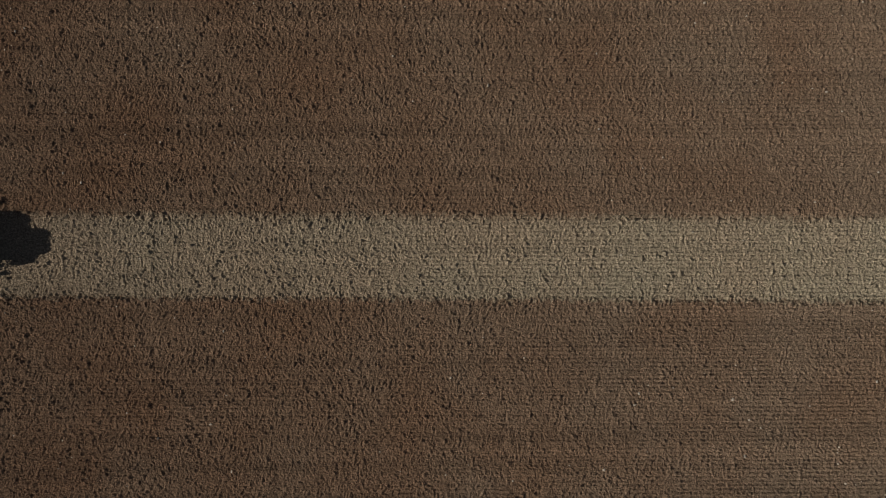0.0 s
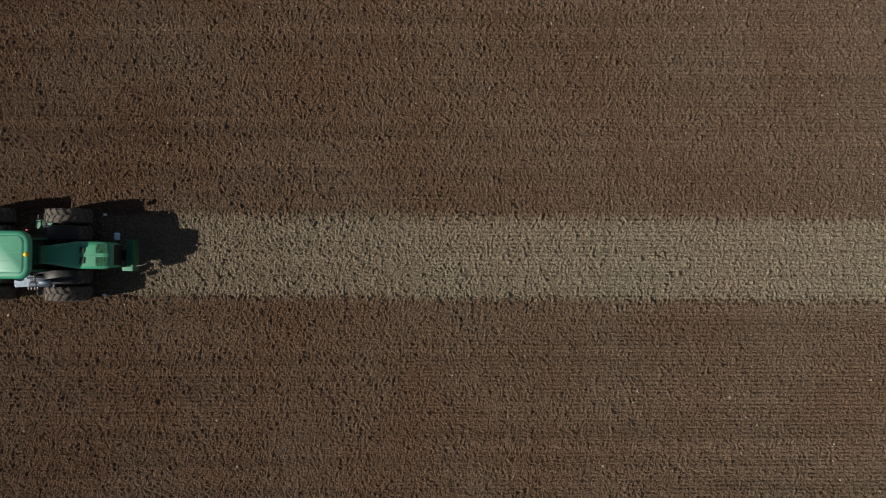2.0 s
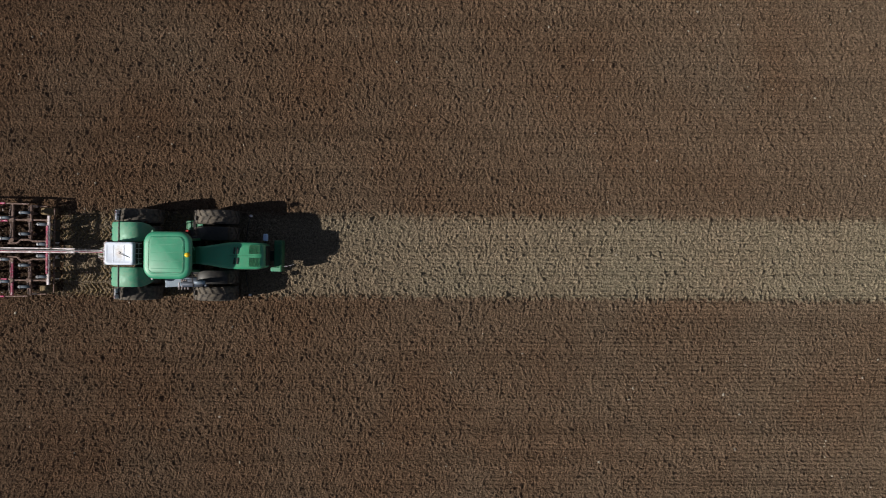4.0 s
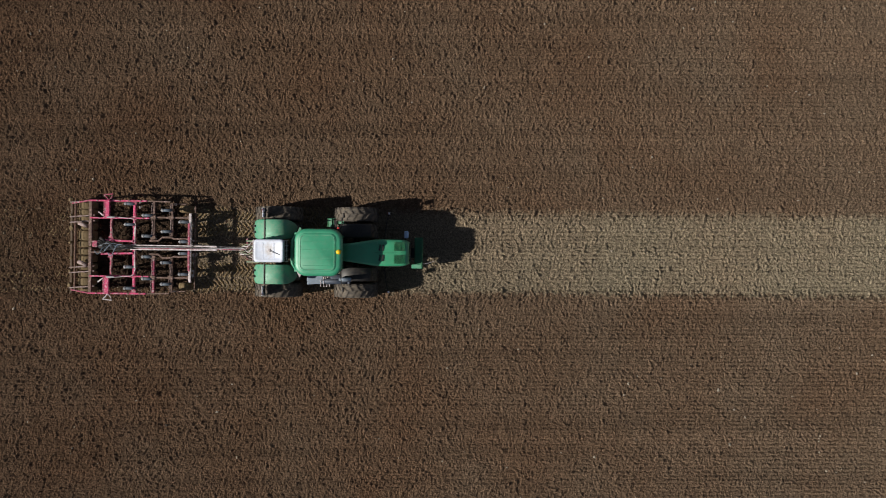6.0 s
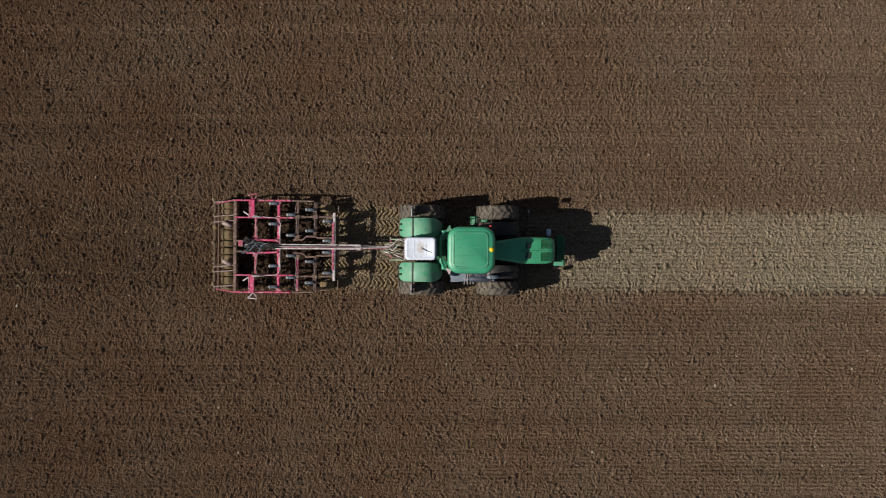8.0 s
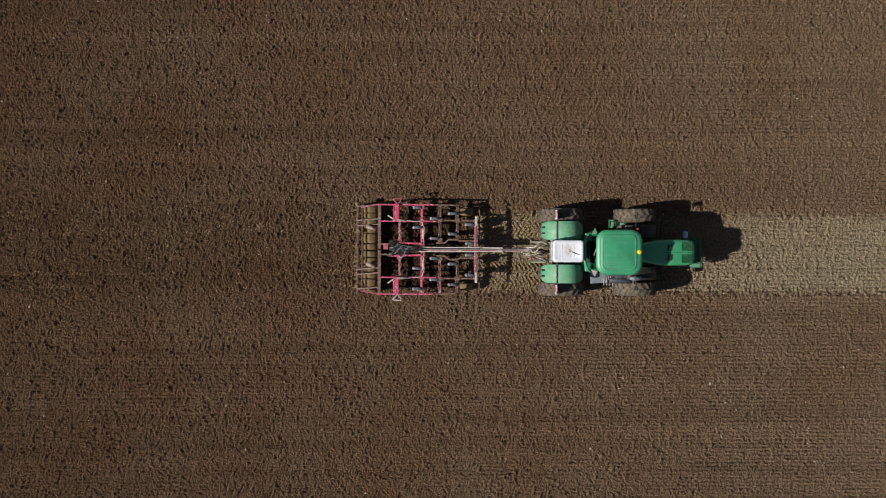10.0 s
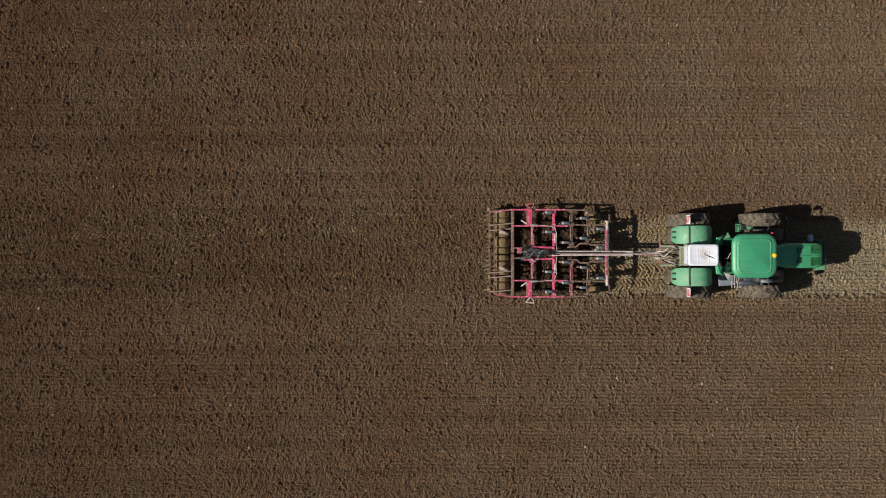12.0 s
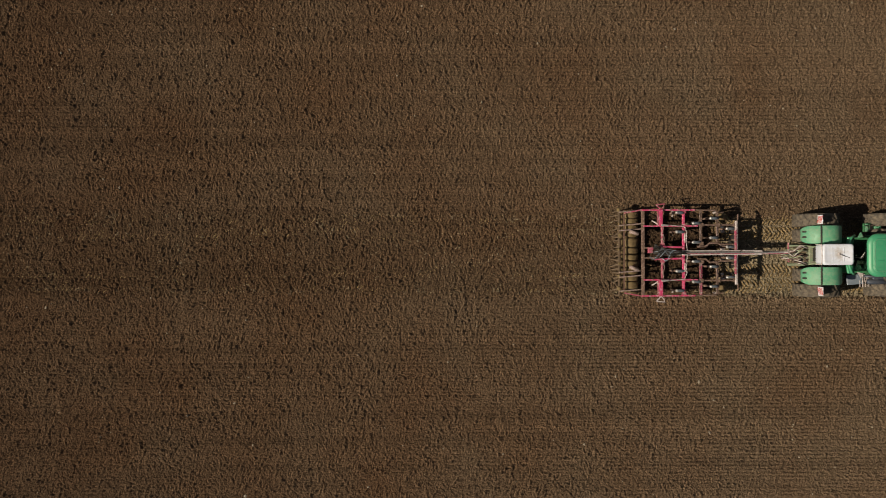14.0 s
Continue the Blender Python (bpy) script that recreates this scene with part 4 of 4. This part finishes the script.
    for side in (-1, 1):
        for x, y0, y1, z in ((0.70, 0.40, 1.80, 1.085), (1.44, 0.50, 1.78, 1.065), (-0.90, 0.34, 1.14, 1.115)):
            pts = [(x, side * y0, z), (x + 0.03, side * (y0 * 0.6 + y1 * 0.4), z + 0.015), (x - 0.02, side * (y0 * 0.3 + y1 * 0.7), z + 0.01), (x + 0.02, side * y1, z)]
            part("beam_pipe", tube(bmesh.new(), bent(pts), 0.012, 6), WORN_PALE, cult, "thin pale pipe along a beam")
        for x in (-1.5, -0.6, -0.2, 0.25):
            part("rail_bolt", bevelled((x, side * 1.88, 1.145), (0.06, 0.05, 0.03), 0.01), WORN_PALE, cult)
            part("rail_bolt", bevelled((x + 0.1, side * 1.18, 1.16), (0.05, 0.05, 0.03), 0.01), WORN_PALE, cult)
        for x, y in ((0.0, 1.18), (0.0, 1.80), (0.77, 1.22), (1.50, 1.22), (2.27, 1.22), (0.77, 0.40), (-0.94, 0.36)):
            part("joint_plate", bevelled((x, side * y, 1.115), (0.20, 0.15, 0.03), 0.012, (0, 0, 8 * side)), RED_WORN if x < 0.5 else BROWN_STEEL, cult, "worn joint plate")
    # four ranks of tines
    for x, ys in ((-0.16, (1.76, 0.92, -0.80, -1.66)), (0.56, (1.30, 0.46, -0.38, -1.27)), (1.33, (1.51, 0.65, -0.61, -1.48)), (2.05, (1.05, 0.25, -0.23, -1.07))):
        for y in ys:
            build_tine(cult, x, y, True)
    # packer roller in ringed sections
    rollers = []
    for y, w in ((1.70, 0.30), (1.42, 0.24), (1.14, 0.26), (0.84, 0.30), (0.46, 0.42), (0.10, 0.26), (-0.20, 0.26), (-0.50, 0.28), (-0.82, 0.28), (-1.12, 0.26), (-1.44, 0.34), (-1.74, 0.20)):
        ring = part("roller_ring", roller_mesh(0.36, w, 0.07), TAN_RUBBER, cult, "earth-caked packer roller ring")
        ring.location = (-2.20, y, 0.36)
        rollers.append((ring, (-2.20, y, 0.36), 0.36))
    part("roller_shaft", tube(bmesh.new(), [(-2.20, -1.85, 0.36), (-2.20, 1.9, 0.36)], 0.06, 10), DARK_STEEL, cult)
    for y in (1.84, 1.25, 1.02, -0.83, -1.04, -1.66):
        beam(cult, "roller_arm", -2.76, y - 0.03, -1.74, y + 0.05, 0.78, 0.055, 0.09, WORN_PALE, "worn muddy roller arm")
        part("roller_hanger", tube(bmesh.new(), [(-2.15, y, 0.80), (-2.20, y, 0.36)], 0.04, 6), BROWN_STEEL, cult)
    for side in (-1, 1):
        beam(cult, "roller_stay", -2.58, side * 1.76, -1.80, side * 1.90, 0.98, 0.06, 0.08, RED_WORN, "worn red stay")
    for y in (0.86, -0.72):
        part("adjuster", tube(bmesh.new(), [(-2.34, y + 0.1, 0.9), (-1.95, y - 0.03, 0.98)], 0.085, 10), WORN_PALE, cult, "pale grey adjuster cylinder", smooth=True)
    beam(cult, "roller_frame", -2.54, -1.80, -2.54, 1.90, 0.78, 0.06, 0.08, MUDDY_RED, "mud-covered red roller frame")
    # plates added ahead of the tines to cast the broken shadow on the soil
    for y, wide, tall in ((-1.02, 0.26, 0.40), (-0.52, 0.34, 0.52), (0.02, 0.46, 0.66), (0.56, 0.44, 0.66), (1.06, 0.40, 0.60)):
        plate = beam(cult, "shadow_plate", 2.30, y - wide / 2, 2.30, y + wide / 2, 0.24 + tall / 2, 0.03, tall, DARK_STEEL, "dark plate added to cast shadow")
        beam(plate, "plate_hanger", 2.20, y, 2.32, y, 0.95, 0.06, 0.36, BROWN_STEEL)
    # rear harrow
    beam(cult, "harrow_beam", -2.74, -1.90, -2.74, 1.90, 0.66, 0.09, 0.08, MUDDY_STEEL, "muddy harrow beam")
    for k in range(20):
        y = -1.84 + 0.194 * k + rng.uniform(-0.05, 0.05)
        reach = rng.uniform(-0.10, 0.10)
        pts = [(-2.72, y, 0.68), (-2.80, y + rng.uniform(-0.05, 0.05), 0.56), (-2.92 + reach, y + rng.uniform(-0.09, 0.09), 0.24), (-2.96 + reach, y + rng.uniform(-0.07, 0.07), 0.02)]
        part("harrow_tooth", tube(bmesh.new(), pts, [0.045, rng.uniform(0.03, 0.06), 0.026, 0.016], 6), MUDDY_STEEL, cult, "bent spring tooth")
        if k % 3 == 1:
            part("earth_lump", lump_mesh(rng, (-2.74 + rng.uniform(-0.05, 0.05), y + 0.06, 0.72), rng.uniform(0.06, 0.11)), TAN_RUBBER, cult, "clinging lump of earth")
    return cult, rollers


def roller_mesh(radius, width, edge):
    """A rounded tyre-like ring round the y axis."""
    bm = bmesh.new()
    w = width / 2
    lathe(bm, [(radius * 0.35, -w), (radius - edge, -w), (radius - edge * 0.3, -w * 0.86), (radius, -w * 0.55), (radius, w * 0.55), (radius - edge * 0.3, w * 0.86),
               (radius - edge, w), (radius * 0.35, w)], 24)
    for k in range(12):
        a = 2 * math.pi * k / 12
        box(bm, (radius * math.cos(a), 0, radius * math.sin(a)), (0.02, width * 0.7, 0.03), 0, (0, -math.degrees(a), 0))
    for f in bm.faces:
        f.smooth = False
    return bm


xs_g, ys_g, h_g, strip_g = build_ground()
build_clods(xs_g, ys_g, h_g, strip_g)
turned = build_turned_soil()
prints = build_tracks()
churned = build_shaded_churned_soil()
tractor, wheels = build_tractor()
cultivator, rollers = build_cultivator()

# ---------- what moves ----------
# seconds, metres ahead of the even pace, sideways, heading in degrees
TRACTOR_WAY = [(0.0, -0.06, 0.09, -0.5), (1.5, -0.11, 0.05, -0.6), (3.0, -0.11, 0.015, -0.7), (5.5, -0.08, -0.07, -0.6), (7.0, -0.01, -0.10, -0.4),
               (8.0, 0.0, -0.12, -0.4), (10.5, 0.0, -0.15, -0.2), (12.0, -0.03, -0.16, 0.1), (14.0, -0.06, -0.12, 0.3)]
CULT_WAY = [(0.0, -0.06, 0.24, -0.5), (3.0, -0.11, 0.18, -0.6), (5.5, -0.08, 0.115, -0.7), (7.0, -0.01, 0.05, -0.6), (8.0, 0.0, 0.02, -0.5),
            (10.5, 0.0, -0.03, -0.3), (12.0, -0.02, -0.045, -0.1), (14.0, -0.05, -0.015, 0.2)]


def rolling(thing, hub, radius, step):
    """A wheel that turns with the way driven."""
    rows = []
    t = 0.0
    while t < 14.0 + step:
        now = min(t, 14.0)
        rows.append((now, pose(*hub) @ Matrix.Rotation(SPEED * now / radius, 4, "Y")))
        if now >= 14.0:
            break
        t += step
    walk(thing, rows)


def rising(slab, when, depth, spell):
    """A length of soil that comes up as a tool or wheel passes over it."""
    start, end = when, when + spell
    rows = [(0.0, -depth)] if start > 0.0 else [(0.0, -depth * max(0.0, end / spell) if end > 0 else 0.0)]
    if start > 0.0:
        rows.append((min(start, 13.9), -depth))
        rows.append((min(end, 13.95), 0.0 if end < 13.95 else -depth * (end - 13.95) / spell if start < 13.95 else -depth))
    elif end > 0.0:
        rows.append((end, 0.0))
    rows.append((14.0, rows[-1][1]))
    seen = {}
    for t, z in rows:
        seen[frame(t)] = (t, z)
    walk(slab, [(t, pose(0, 0, z)) for _, (t, z) in sorted(seen.items())])


def motions():
    walk(tractor, [(t, pose(ROW_X + SPEED * (t - ROW_T) + d, y, 0, 0, 0, turn)) for t, d, y, turn in TRACTOR_WAY])
    walk(cultivator, [(t, pose(ROW_X - 6.0 + SPEED * (t - ROW_T) + d, y, 0, 0, 0, turn)) for t, d, y, turn in CULT_WAY])
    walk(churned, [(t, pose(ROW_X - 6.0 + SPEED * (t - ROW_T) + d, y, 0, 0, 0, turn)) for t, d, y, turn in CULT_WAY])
    for wheel, hub, radius in wheels:
        rolling(wheel, hub, radius, 0.4)
    for ring, hub, radius in rollers:
        rolling(ring, hub, radius, 0.1)
    for slab, x in turned:
        rising(slab, passing(x + 3.45), 0.35, 0.3)
    for ob, x in prints:
        rising(ob, passing(x - 3.0) - 0.1, 0.14, 0.2)


motions()
